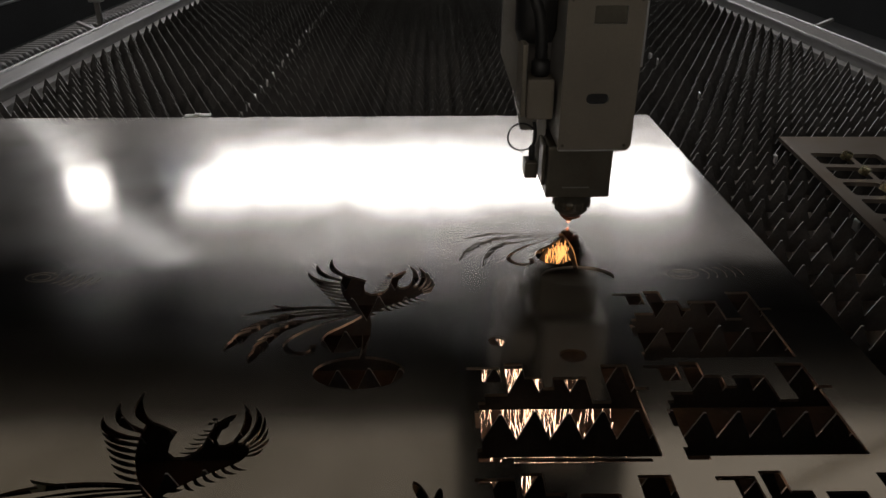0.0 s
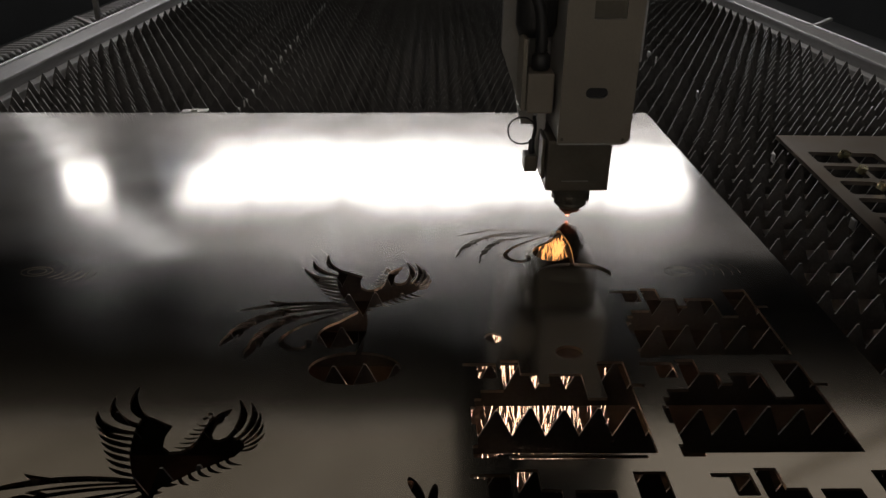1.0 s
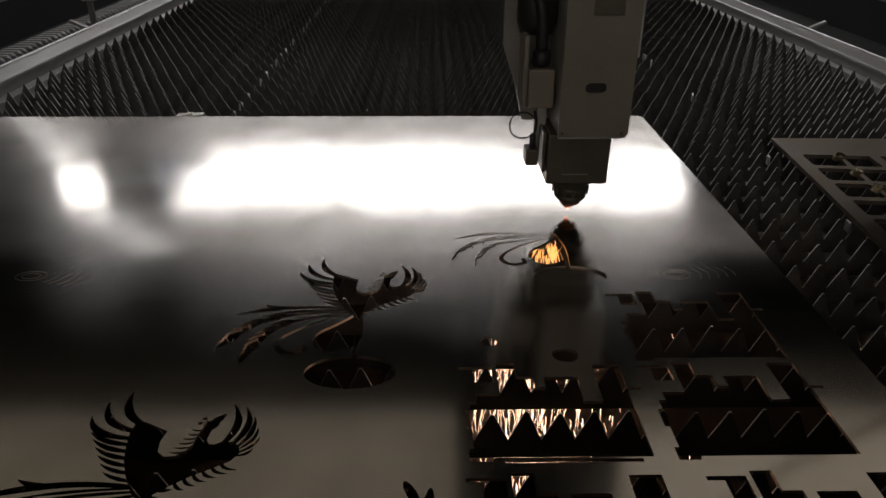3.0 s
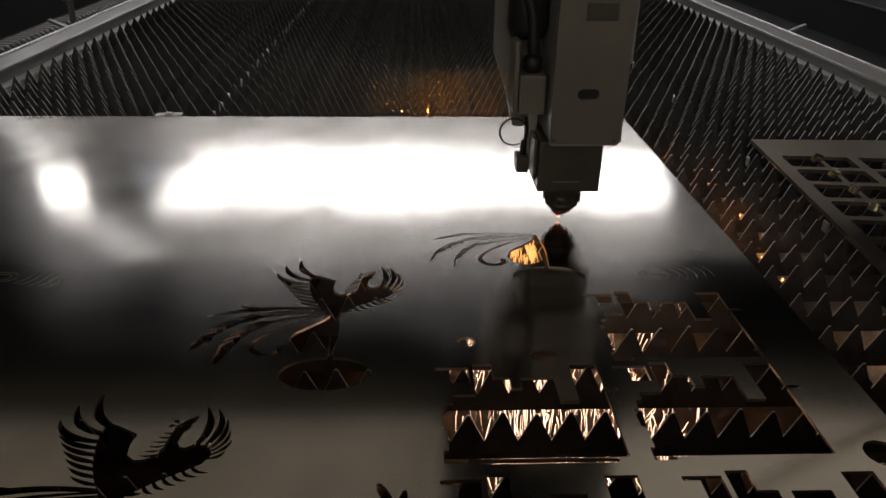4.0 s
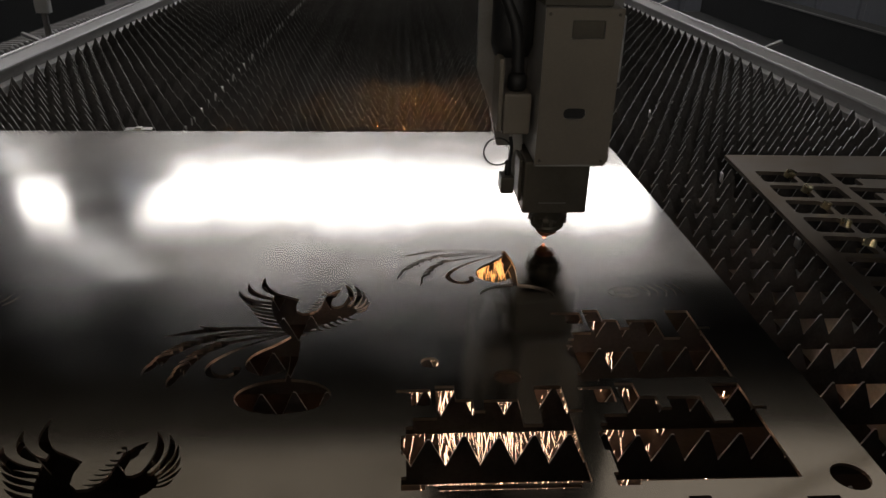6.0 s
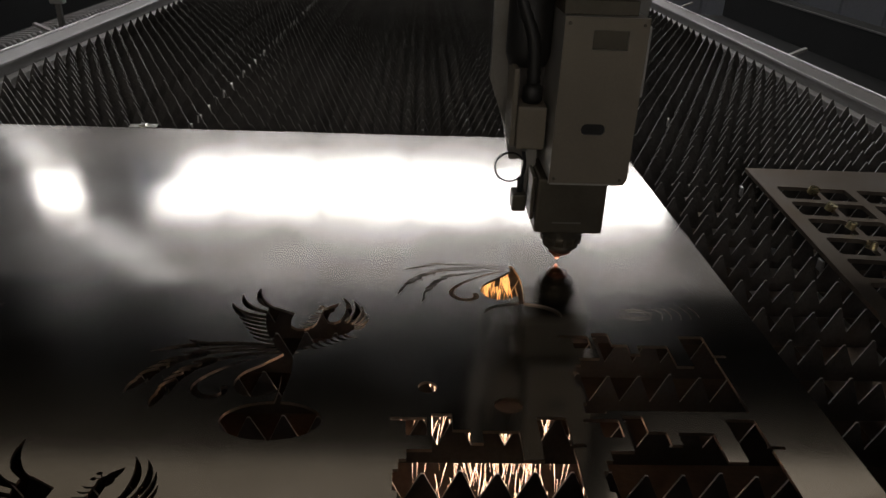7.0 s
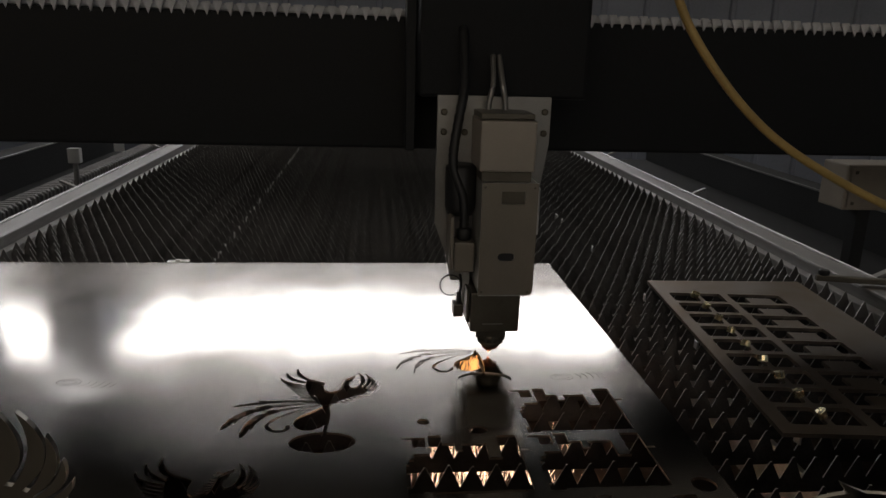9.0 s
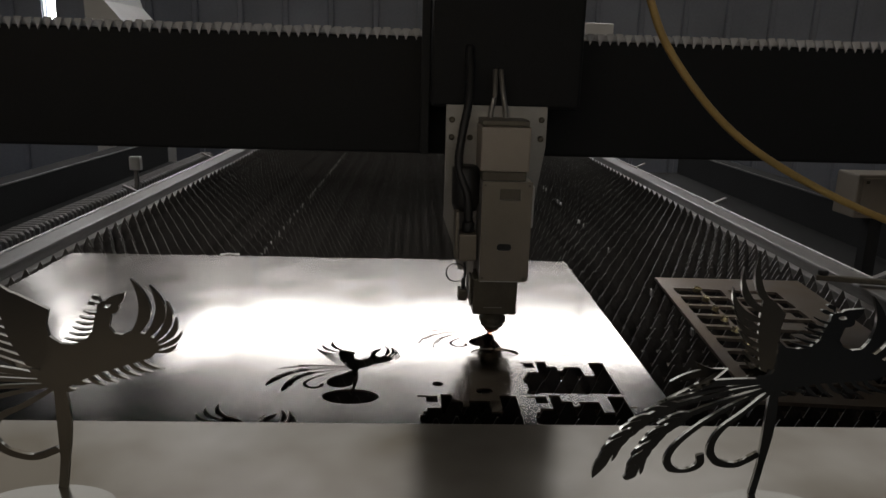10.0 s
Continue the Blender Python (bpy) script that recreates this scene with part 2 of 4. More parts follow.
def phoenix_tail(filled):
    """Tail plumes, the curl, and the belly loop; u to the right, v up, from the foot."""
    thin = 0.0012 if filled else 0.003
    out = [blade((-0.006, 0.104), (-0.066, 0.117), (-0.127, 0.094), 0.0072, 14, 0.68)]
    out.append(blade((-0.064, 0.1075), (-0.086, 0.106), (-0.099, 0.1145), 0.0056, 8, 0.4))
    out.append(blade((-0.008, 0.104), (-0.050, 0.104), (-0.090, 0.096), 0.0034, 10, 0.6))
    plumes = ([(-0.008, 0.101), (-0.050, 0.097), (-0.087, 0.088), (-0.110, 0.070), (-0.120, 0.052)], [(-0.006, 0.098), (-0.044, 0.089), (-0.074, 0.076), (-0.091, 0.055), (-0.097, 0.033)])
    for line in plumes:
        out.append(stroke(line, 0.0026, 0.0030, 0.0050))
        path = [Vector(q[:2]) for q in smooth_path([(*p, 0) for p in line], 8)]
        for k in range(7):
            i = 13 + int(k * 2.6)
            q, d = path[i], (path[i] - path[i - 1]).normalized()
            ang = math.degrees(math.atan2(d.y, d.x))
            for side in (-1, 1):
                out.append(blade(q - d * 0.003, q + way(ang + side * 46, 0.007), q + way(ang + side * 24, 0.015), 0.0040, 6, 0.45))
        e, d = path[-1], (path[-1] - path[-4]).normalized()
        out.append(blade(e - d * 0.006, e + d * 0.006 + Vector((-0.003, 0)), e + d * 0.022, 0.0098, 8, 0.45))
    out.append(stroke([(-0.006, 0.098), (-0.040, 0.080), (-0.064, 0.060), (-0.073, 0.043), (-0.067, 0.030), (-0.055, 0.027), (-0.0465, 0.033), (-0.0475, 0.042)], thin, 0.0058, 0.0060))
    loop = [(-0.004, 0.095), (-0.020, 0.078), (-0.036, 0.063), (-0.0405, 0.046), (-0.032, 0.032), (-0.016, 0.028), (-0.001, 0.038)]
    if filled:
        out.append([Vector(q[:2]) for q in smooth_path([(*p, 0) for p in loop], 6)] + [Vector((-0.002, 0.07)), Vector((0.002, 0.1))])
    else:
        out.append(stroke(loop, 0.003, 0.005, 0.0060))
    out.append(blade((-0.002, 0.108), (0.005, 0.06), (0.001, 0.018 if filled else 0.0), 0.0088, 8, 0.3, 0.6))
    return out


def phoenix_bird():
    """Body, wings, neck and head."""
    # body and the two wing masses round the bowl-shaped gaps beside the neck
    out = [[Vector(p) for p in (
        (-0.006, 0.1655), (-0.0078, 0.153), (-0.006, 0.142), (0.0005, 0.1365), (0.008, 0.137), (0.014, 0.141), (0.0182, 0.150), (0.0196, 0.162), (0.0215, 0.171),
        (0.0300, 0.172), (0.0288, 0.163), (0.0280, 0.155), (0.0310, 0.1500), (0.0355, 0.1495), (0.0405, 0.153), (0.0480, 0.152), (0.0550, 0.148), (0.0570, 0.140), (0.0520, 0.131),
        (0.0400, 0.1235), (0.0250, 0.1145), (0.0100, 0.103), (0.0030, 0.096), (-0.0050, 0.093), (-0.0110, 0.099), (-0.0160, 0.107),
        (-0.0220, 0.118), (-0.0290, 0.134), (-0.0330, 0.150), (-0.0350, 0.164), (-0.0340, 0.178), (-0.0260, 0.1765), (-0.0160, 0.171))]]
    # spread wing: three long quills, then shorter ones down to the body
    for a, c, b, w in (((-0.024, 0.172), (-0.052, 0.184), (-0.0500, 0.217), 0.0078), ((-0.028, 0.165), (-0.063, 0.172), (-0.0655, 0.203), 0.0074), ((-0.029, 0.157), (-0.068, 0.160), (-0.0730, 0.185), 0.0068)):
        out.append(blade(a, c, b, w, 9, 0.42))
    for i in range(6):
        k = i / 5
        a = Vector((-0.028, 0.150)).lerp(Vector((-0.012, 0.111)), k)
        b = Vector((-0.0670, 0.166)).lerp(Vector((-0.0400, 0.121)), k)
        out.append(blade(a, a.lerp(b, 0.6) + Vector((0.0, -0.0085 + 0.004 * k)), b, 0.0054 - 0.0016 * k, 8, 0.4))
    # lifted wing beyond the head
    for a, c, b, w in (((0.040, 0.148), (0.0560, 0.172), (0.0395, 0.1990), 0.0072), ((0.047, 0.147), (0.0650, 0.171), (0.0500, 0.1950), 0.0062), ((0.053, 0.146), (0.0660, 0.163), (0.0600, 0.1825), 0.0048), ((0.056, 0.145), (0.0675, 0.154), (0.0655, 0.1690), 0.0038), ((0.056, 0.141), (0.0675, 0.146), (0.0690, 0.1575), 0.0034), ((0.055, 0.137), (0.0640, 0.137), (0.0665, 0.1455), 0.0032)):
        out.append(blade(a, c, b, w, 10, 0.4))
    for i in range(6):
        k = i / 5
        a = Vector((0.045, 0.131)).lerp(Vector((0.016, 0.112)), k)
        out.append(blade(a, a + Vector((0.002, -0.0095)), a + Vector((0.0150 - 0.005 * k, -0.0090 - 0.001 * k)), 0.0032, 7, 0.4))
    # legs
    for a, c, b in (((0.004, 0.112), (0.005, 0.099), (0.0175, 0.1030)), ((-0.002, 0.106), (-0.001, 0.092), (0.0090, 0.0955))):
        out.append(blade(a, c, b, 0.0064, 8, 0.35))
    # head, beak, neck plumes and crest
    out.append(oval(0.0272, 0.1722, 0.0066, 0.0058, 18, 40))
    out.append(blade((0.0268, 0.175), (0.0318, 0.1785), (0.0364, 0.1865), 0.0080, 7, 0.25))
    for i in range(6):
        k = i / 5
        a = Vector((0.0225, 0.167)).lerp(Vector((0.0150, 0.142)), k)
        out.append(blade(a, a + Vector((-0.005, -0.003)), a + Vector((-0.0095 - 0.0030 * k, 0.0005 - 0.001 * k)), 0.0022, 6, 0.35))
    for x, y in ((0.0200, 0.1800), (0.0178, 0.1745)):
        out.append(oval(x, y, 0.0023, 0.0018, 10))
        out.append(blade((0.0235, 0.1745), ((x + 0.0235) / 2, y + 0.0012), (x, y), 0.0010, 5))
    return out


def cut_flat(outline, holes, minus=(), grid=0.0):
    """Triangles of the outline without the holes (or of the holes' union alone), from the overlapping outlines; grid adds inner
    points at that spacing, for plates that are bent."""
    from mathutils.geometry import delaunay_2d_cdt
    polys = ([outline] if outline else []) + holes + list(minus)
    co, edges = [], []
    for poly in polys:
        n = len(co)
        co += [Vector(p[:2]) for p in poly]
        edges += [(n + k, n + (k + 1) % len(poly)) for k in range(len(poly))]
    if grid:
        lo, hi = [min(c) for c in zip(*co)], [max(c) for c in zip(*co)]
        co += [Vector((lo[0] + grid * (i + 0.5 * (j % 2)), lo[1] + grid * j)) for j in range(int((hi[1] - lo[1]) / grid)) for i in range(int((hi[0] - lo[0]) / grid))]
    v, _, f, *_ = delaunay_2d_cdt(co, edges, [], 0, 1e-7)
    xy = np.array([p[:2] for p in v])
    mid = np.array([xy[list(t)].mean(0) for t in f])
    inside = np.zeros((len(polys), len(mid)), bool)
    for i, poly in enumerate(polys):
        p = np.array([q[:2] for q in poly])
        turns = np.zeros(len(mid), int)
        for (x0, y0), (x1, y1) in zip(p, np.roll(p, -1, 0)):
            side = (x1 - x0) * (mid[:, 1] - y0) - (y1 - y0) * (mid[:, 0] - x0)
            turns += ((y0 <= mid[:, 1]) & (y1 > mid[:, 1]) & (side > 0)).astype(int)
            turns -= ((y0 > mid[:, 1]) & (y1 <= mid[:, 1]) & (side < 0)).astype(int)
        inside[i] = turns != 0
    n = len(polys) - len(minus)
    keep = inside[0] & ~inside[1:].any(0) if outline else inside[:n].any(0) & ~inside[n:].any(0)
    return v, [tuple(t) for t, k in zip(f, keep) if k]


def slab(v, tris, thick, bend=None):
    """A plate of the triangles: top at 0, thick downwards, with walls along the cuts (second material)."""
    bm = bmesh.new()
    area = lambda t: (v[t[1]] - v[t[0]]).cross(v[t[2]] - v[t[0]])
    tris = [t if area(t) > 0 else t[::-1] for t in tris]
    used = sorted({i for t in tris for i in t})
    fold = bend or (lambda p, z: Vector((p.x, p.y, z)))
    top = {i: bm.verts.new(fold(v[i], 0)) for i in used}
    bot = {i: bm.verts.new(fold(v[i], -thick)) for i in used}
    edges = {}
    for t in tris:
        for k in range(3):
            edges[(t[k], t[(k + 1) % 3])] = 1
    for t in tris:
        bm.faces.new([top[i] for i in t])
        bm.faces.new([bot[i] for i in t[::-1]])
    for a, b in edges:
        if (b, a) not in edges:
            bm.faces.new((top[b], top[a], bot[a], bot[b])).material_index = 1
    bmesh.ops.recalc_face_normals(bm, faces=bm.faces)
    return bm


def shifted(polys, x, y):
    return [[p + Vector((x, y)) for p in q] for q in polys]


# ---- the hall ----
def hall():
    part("floor", box(-8, 8, -9, 7.2, -0.12, 0.0), FLOOR)
    tagged(bpy.data.objects["floor"], "worn grey concrete hall floor", "floor", kind="structure")
    part("ceiling", box(-8, 8, -9, 7.2, 5.6, 5.75), CEIL)
    tagged(bpy.data.objects["ceiling"], "plain beige board ceiling of the hall", "ceiling", kind="structure")
    for nm, x0, x1 in (("wall_west", -8.2, -8.0), ("wall_east", 8.0, 8.2)):
        tagged(part(nm, box(x0, x1, -9, 7.2, 0, 5.6), WALL), "dark blue-grey clad hall wall", "wall", kind="structure")
    # unseen wall behind the camera, added to block sky from the ornaments' reflections
    tagged(part("unseen_low_wall", box(-8, 8, -1.95, -1.8, 0, 1.35), WALL), "unseen low dark blue-grey wall behind the camera", "wall", kind="structure")
    # end wall, built round its openings
    W = dict(strip=(-2.66, 2.70, 2.80, 3.34), small=(-3.62, -3.16, 2.95, 3.34), slit=(-3.43, -3.30, 1.50, 2.45))
    wall = bmesh.new()
    cols = [(-8, -3.62), (-3.62, -3.43), (-3.43, -3.30), (-3.30, -3.16), (-3.16, -2.66), (-2.66, 2.70), (2.70, 8)]
    for x0, x1 in cols:
        gaps = sorted((z0, z1) for a, b, z0, z1 in W.values() if a <= x0 + 1e-6 and b >= x1 - 1e-6)
        z = 0.0
        for g0, g1 in gaps + [(5.6, 5.6)]:
            if g0 > z:
                add_box(wall, x0, x1, 7.0, 7.2, z, g0)
            z = g1
    ob = tagged(part("wall_north", wall, WALL), "dark blue-grey clad end wall with high windows", "wall", kind="structure")
    k = 0
    x = -7.9
    rib = box(-0.03, 0.03, 6.965, 7.0, 0.0, 2.7, 0.01, 1)
    me = part("cladding_rib", rib, WALL, ob, place=pose(x, 0, 0)).data
    while x < 7.8:
        x += 0.42
        if not -3.55 < x < -3.2:
            shared("cladding_rib", me, ob, pose(x, 0, 0))
    for i, (nm, panes) in enumerate((("strip", 6), ("small", 1), ("slit", 1))):
        a, b, z0, z1 = W[nm]
        win = thing(f"window_{i + 1}", label="high hall window with bright overcast daylight behind", category="window", kind="structure")
        fr = bmesh.new()
        t = 0.018
        add_box(fr, a, b, 7.02, 7.06, z0, z0 + t), add_box(fr, a, b, 7.02, 7.06, z1 - t, z1)
        for j in range(panes + 1):
            xm = a + (b - a) * j / panes
            add_box(fr, max(a, xm - t / 2), min(b, xm + t / 2), 7.021, 7.059, z0 + t, z1 - t)
        part("window_frame", fr, FRAME, win)
        for j in range(panes):
            x0, x1 = a + (b - a) * j / panes + t, a + (b - a) * (j + 1) / panes - t
            cut0, cut1 = (0.62 if nm == "strip" and j == 0 else 0.0), (0.22 if nm == "strip" and j == panes - 1 else 0.0)
            v, tr = cut_flat(None, [[Vector(p) for p in ((x0 + cut0, z0 + t), (x1 - cut1, z0 + t), (x1, z1 - t * 2), (x1 - cut1 * 0.3, z1 - t), (x0, z1 - t))]])
            bm = slab(v, tr, 0.01)
            bm.transform(pose(0, 7.08, 0, 90))
            part("pane", bm, [DAYLIGHT, DAYLIGHT], win)
    # unseen glowing panels, added to brighten what the bench and sheet reflect
    rl = thing("reflection_glow", label="added glowing panels on upper end wall and ceiling", category="roof light", kind="structure")
    for j in range(8):
        x = -7.6 + 1.9 * j
        part("panel", box(x + 0.02, x + 1.88, 6.95, 6.99, 4.15, 5.58), HAZE, rl)
        # ceiling panels glow more on the right, to lighten that side of the sheet
        part("panel", box(x + 0.02, x + 1.88, 3.8, 6.1, 5.56, 5.595), HAZE_WARM if x < 1.5 else HAZE_BRIGHT, rl)
    # unseen panels added for the soft halo beside the window's reflection
    for j in range(6):
        x = -4.4 + 1.42 * j
        part("panel", box(x + 0.02, x + 1.40, 6.95, 6.99, 2.05, 2.76), LOW_GLOW, rl, "added glowing panel below the windows")
    # dim emitters added above the windows, for the grey fade in the reflection
    for j in range(7):
        x = -3.0 + 1.0 * j
        part("panel", box(x + 0.02, x + 0.98, 6.95, 6.99, 3.43, 4.13), DULL, rl, "added dim glowing panel")
    # glowing strips shaped to put the diagonal light streak on the sheet
    for strip in (((-3.40, 3.41), (-2.98, 3.41), (-2.42, 3.86), (-2.12, 4.13), (-2.56, 4.13), (-2.95, 3.84)), ((-4.02, 2.10), (-3.72, 2.10), (-3.28, 2.93), (-3.58, 2.93))):
        v, tr = cut_flat(None, [[Vector(p) for p in strip]])
        bm = slab(v, tr, 0.02)
        bm.transform(pose(0, 6.94, 0, 90))
        part("panel", bm, [SLANT, SLANT], rl, "added slanting glow strip")
    # white machine cover far behind the gantry
    m = thing("machine_cover", pose(-2.42, 5.6, 0), label="white enamel machine cover with slanting side", category="machine")
    bm = bmesh.new()
    v, tr = cut_flat(None, [[Vector(p) for p in ((0.0, 0.0), (0.34, 0.0), (0.34, 1.44), (0.13, 1.68), (0.06, 1.95), (-0.02, 1.95))]])
    body = slab(v, tr, 0.8)
    body.transform(pose(0, 0, 0, 90))
    part("cover", body, [WHITE, WHITE], m)
    part("base", box(-0.02, 0.36, -0.02, 0.82, -0.0, 0.12, 0.01), CASING, m)
    c = thing("control_cabinet", pose(1.25, 5.2, 0), label="pale grey control cabinet beyond the machine", category="cabinet")
    part("body", box(0, 0.21, 0, 0.4, 0.06, 1.60, 0.01), WHITE, c)
    part("plinth", box(0.01, 0.20, 0.01, 0.39, 0.0, 0.06), CASING, c)


# ---- the cutting bed ----
SLAT_STEP, TOOTH, SLAT_Y = 0.064, 0.0287, 0.458
BED_X0, BED_X1 = -0.8368, 1.0860


def slat_mesh():
    n = int((BED_X1 - BED_X0) / TOOTH)
    v, f, mi = [], [], []
    th, valley, low = 0.0008, -0.031, -0.050
    rnd = random.Random(4)
    pts = []
    for k in range(n):
        x = BED_X0 + k * TOOTH
        drop = rnd.uniform(0, 0.0035)
        if rnd.random() < 0.03:
            drop = rnd.uniform(0.006, 0.012)
        pts += [(x, valley), (x + TOOTH * 0.5 - 0.0012, -drop), (x + TOOTH * 0.5 + 0.0012, -drop)]
    pts.append((BED_X0 + n * TOOTH, valley))
    for y in (-th, th):
        for x, z in pts:
            v.append((x, y, z))
        for x, z in pts:
            v.append((x, y, low))
    m = len(pts)
    for k in range(m - 1):
        f.append((m + k, m + k + 1, k + 1, k)), mi.append(0)
        o = 2 * m
        f.append((o + k, o + k + 1, o + m + k + 1, o + m + k)), mi.append(0)
        f.append((k, k + 1, o + k + 1, o + k)), mi.append(1)
        f.append((m + k, o + m + k, o + m + k + 1, m + k + 1)), mi.append(0)
    me = bpy.data.meshes.new("slat")
    me.from_pydata(v, [], f)
    me.materials.append(SLAT), me.materials.append(SLAT_EDGE)
    for p, i in zip(me.polygons, mi):
        p.material_index = i
    me.update()
    return me


def cutting_bed():
    bed = thing("cutting_bed", label="laser cutting bed with toothed steel slats between grey rails", category="machine bed")
    Y0, Y1 = 0.36, 4.3
    top = SHEET - 0.0035
    for side, x_in, x_out in ((1, 1.095, 1.162), (-1, -0.872, -0.938)):
        a, b = sorted((x_in, x_out))
        rail = part("rail", box(a, b, Y0, Y1, 0.60, SHEET + 0.0, 0.006), RAIL, bed, "grey steel side rail with a bright outer edge")
        lip = sorted((x_out, x_out + side * 0.006))
        part("rail_edge", box(lip[0], lip[1], Y0, Y1, 0.72, SHEET + 0.004, 0.001, 1), SLAT_EDGE, rail)
        inn = sorted((x_in - side * 0.026, x_in - side * 0.0005))
        part("ledge", box(inn[0], inn[1], Y0, Y1, 0.58, SHEET - 0.028, 0.003), LEDGE, bed)
        for y in (1.45, 2.447, 3.45):
            part("bracket", box(-0.030, 0.030, -0.009, 0.009, -0.004, 0.004, 0.002), LEDGE, bed, place=pose(x_out + side * 0.034, y, SHEET + 0.006, 0, -side * 24, 0))
        # trough and outer casing beside the rail
        far = 1.70 if side > 0 else -1.45
        t = sorted((x_out + side * 0.006, far))
        part("side_trough", box(t[0], t[1], Y0, Y1, 0.58, 0.66, 0.004), CASING, bed)
        t = sorted((far, far + side * 0.12))
        cas = part("side_casing", box(t[0], t[1], Y0, Y1, 0.02, SHEET, 0.004), CASING, bed)
        t = sorted((far - side * 0.004, far + side * 0.004))
        part("casing_edge", box(t[0], t[1], Y0, Y1, SHEET + 0.0005, SHEET + 0.006), RAIL, cas)
    part("tray", box(-0.868, 1.09, Y0, Y1, 0.585, 0.60), TRAY, bed, "scrap tray covered in rusty cutting dust")
    part("frame", box(-1.40, 1.65, Y0 + 0.02, Y1 - 0.02, 0.0, 0.29, 0.01), CASING, bed)
    part("end_plate", box(-0.87, 1.094, Y1, Y1 + 0.02, 0.30, SHEET - 0.03), CASING, bed)
    part("front_plate", box(-0.87, 1.094, Y0 - 0.02, Y0, 0.30, SHEET - 0.03), CASING, bed)
    for x in (-0.333, 0.602):
        bar = part("clamp_bar", box(x - 0.004, x + 0.004, Y0, Y1, 0.66, SHEET - 0.0545), SLAT_EDGE, bed, "slat locating bar")
    me = slat_mesh()
    rnd = random.Random(9)
    y = SLAT_Y
    clip = None
    while y < Y1 - 0.03:
        s = shared("slat", me, bed, pose(rnd.uniform(-0.0012, 0.0012), y, top, rnd.uniform(-0.5, 0.5), 0, rnd.uniform(-0.04, 0.04)))
        for x in (-0.333, 0.602):
            q = pose(x, y + 0.006, top, rnd.uniform(-8, 8), 0, rnd.uniform(-14, 14))
            if x > 0 and rnd.random() < 0.7:
                continue
            if clip is None:
                clip = part("clip", box(-0.0016, 0.0016, -0.007, 0.007, -0.022, -0.007, 0.0006, 1), SLAT_EDGE, bed, place=q).data
            else:
                shared("clip", clip, bed, q)
        y += SLAT_STEP
    bar = thing("stop_bar", pose(1.105, 1.385, SHEET + 0.0045, 0, 0, -14), label="short dark steel stop bar lying across the side rail", category="stop bar")
    part("bar", box(-0.10, 0.16, -0.007, 0.007, 0, 0.013, 0.002), HEADDARK, bar)
    part("knob", lathe([(0.011, 0.0132), (0.012, 0.016), (0.012, 0.022), (0.009, 0.025)], 14, (-0.085, 0, 0)), BLACK_RUBBER, bar)
    # drag chain in the trough
    chain = thing("drag_chain", pose(-1.19, 0, 0.6605), label="grey plastic cable drag chain in the side trough", category="cable chain")
    bm = box(-0.035, 0.035, 0, 0.026, 0, 0.075, 0.006, 1)
    add_box(bm, -0.041, 0.041, 0.006, 0.018, 0.012, 0.068, 0.003, 1)
    link = part("link", bm, CHAIN, chain, place=pose(0, 0.9, 0)).data
    for k in range(1, 100):
        shared("link", link, chain, pose(rnd.uniform(-0.002, 0.002), 0.9 + 0.033 * k, 0, 0, 0, rnd.uniform(-3, 3)))
    sw = thing("limit_switch", pose(-1.065, 2.755, 0.6605), label="small white limit switch on a post", category="switch")
    part("post", box(-0.008, 0.008, -0.008, 0.008, 0, 0.17, 0.002, 1), RAIL, sw)
    part("body", box(-0.022, 0.022, -0.014, 0.014, 0.17, 0.225, 0.004), WHITE, sw)
    jb = thing("junction_box", pose(1.505, 2.0, 0.6605), label="grey junction box on a post beside the rail", category="junction box")
    part("body", box(-0.10, 0.10, -0.06, 0.06, 0.19, 0.325, 0.006), HEADPALE, jb)
    part("post", box(-0.02, 0.02, -0.02, 0.02, 0.0, 0.1895), CASING, jb)
    part("cover", box(-0.09, 0.09, -0.066, -0.0605, 0.20, 0.315, 0.003), HEADPALE, jb)
    for dx, dz in ((-0.075, 0.212), (0.075, 0.212), (-0.075, 0.303), (0.075, 0.303)):
        part("screw", box(dx - 0.005, dx + 0.005, -0.070, -0.0665, dz - 0.005, dz + 0.005, 0.001, 1), HEADDARK, jb)


# ---- the sheet that is being cut, and the plate beside it ----
def skyline(x, y):
    """One town skyline, its lower corner at x, y: a crane arm, towers, a low roof and a mast."""
    steps = ((0.008, 0.146, 0.000, 0.067), (0.000, 0.030, 0.1120, 0.1165), (0.013, 0.030, 0.094, 0.115), (0.014, 0.036, 0.060, 0.078), (0.004, 0.012, 0.034, 0.056),
             (0.034, 0.051, 0.060, 0.1215), (0.048, 0.066, 0.060, 0.1015), (0.064, 0.078, 0.060, 0.0860), (0.075, 0.105, 0.060, 0.1005),
             (0.121, 0.146, 0.060, 0.1185), (0.144, 0.157, 0.0815, 0.0855), (0.004, 0.022, -0.004, 0.010))
    return shifted([rect(*q, 0.0012) for q in steps], x, y)


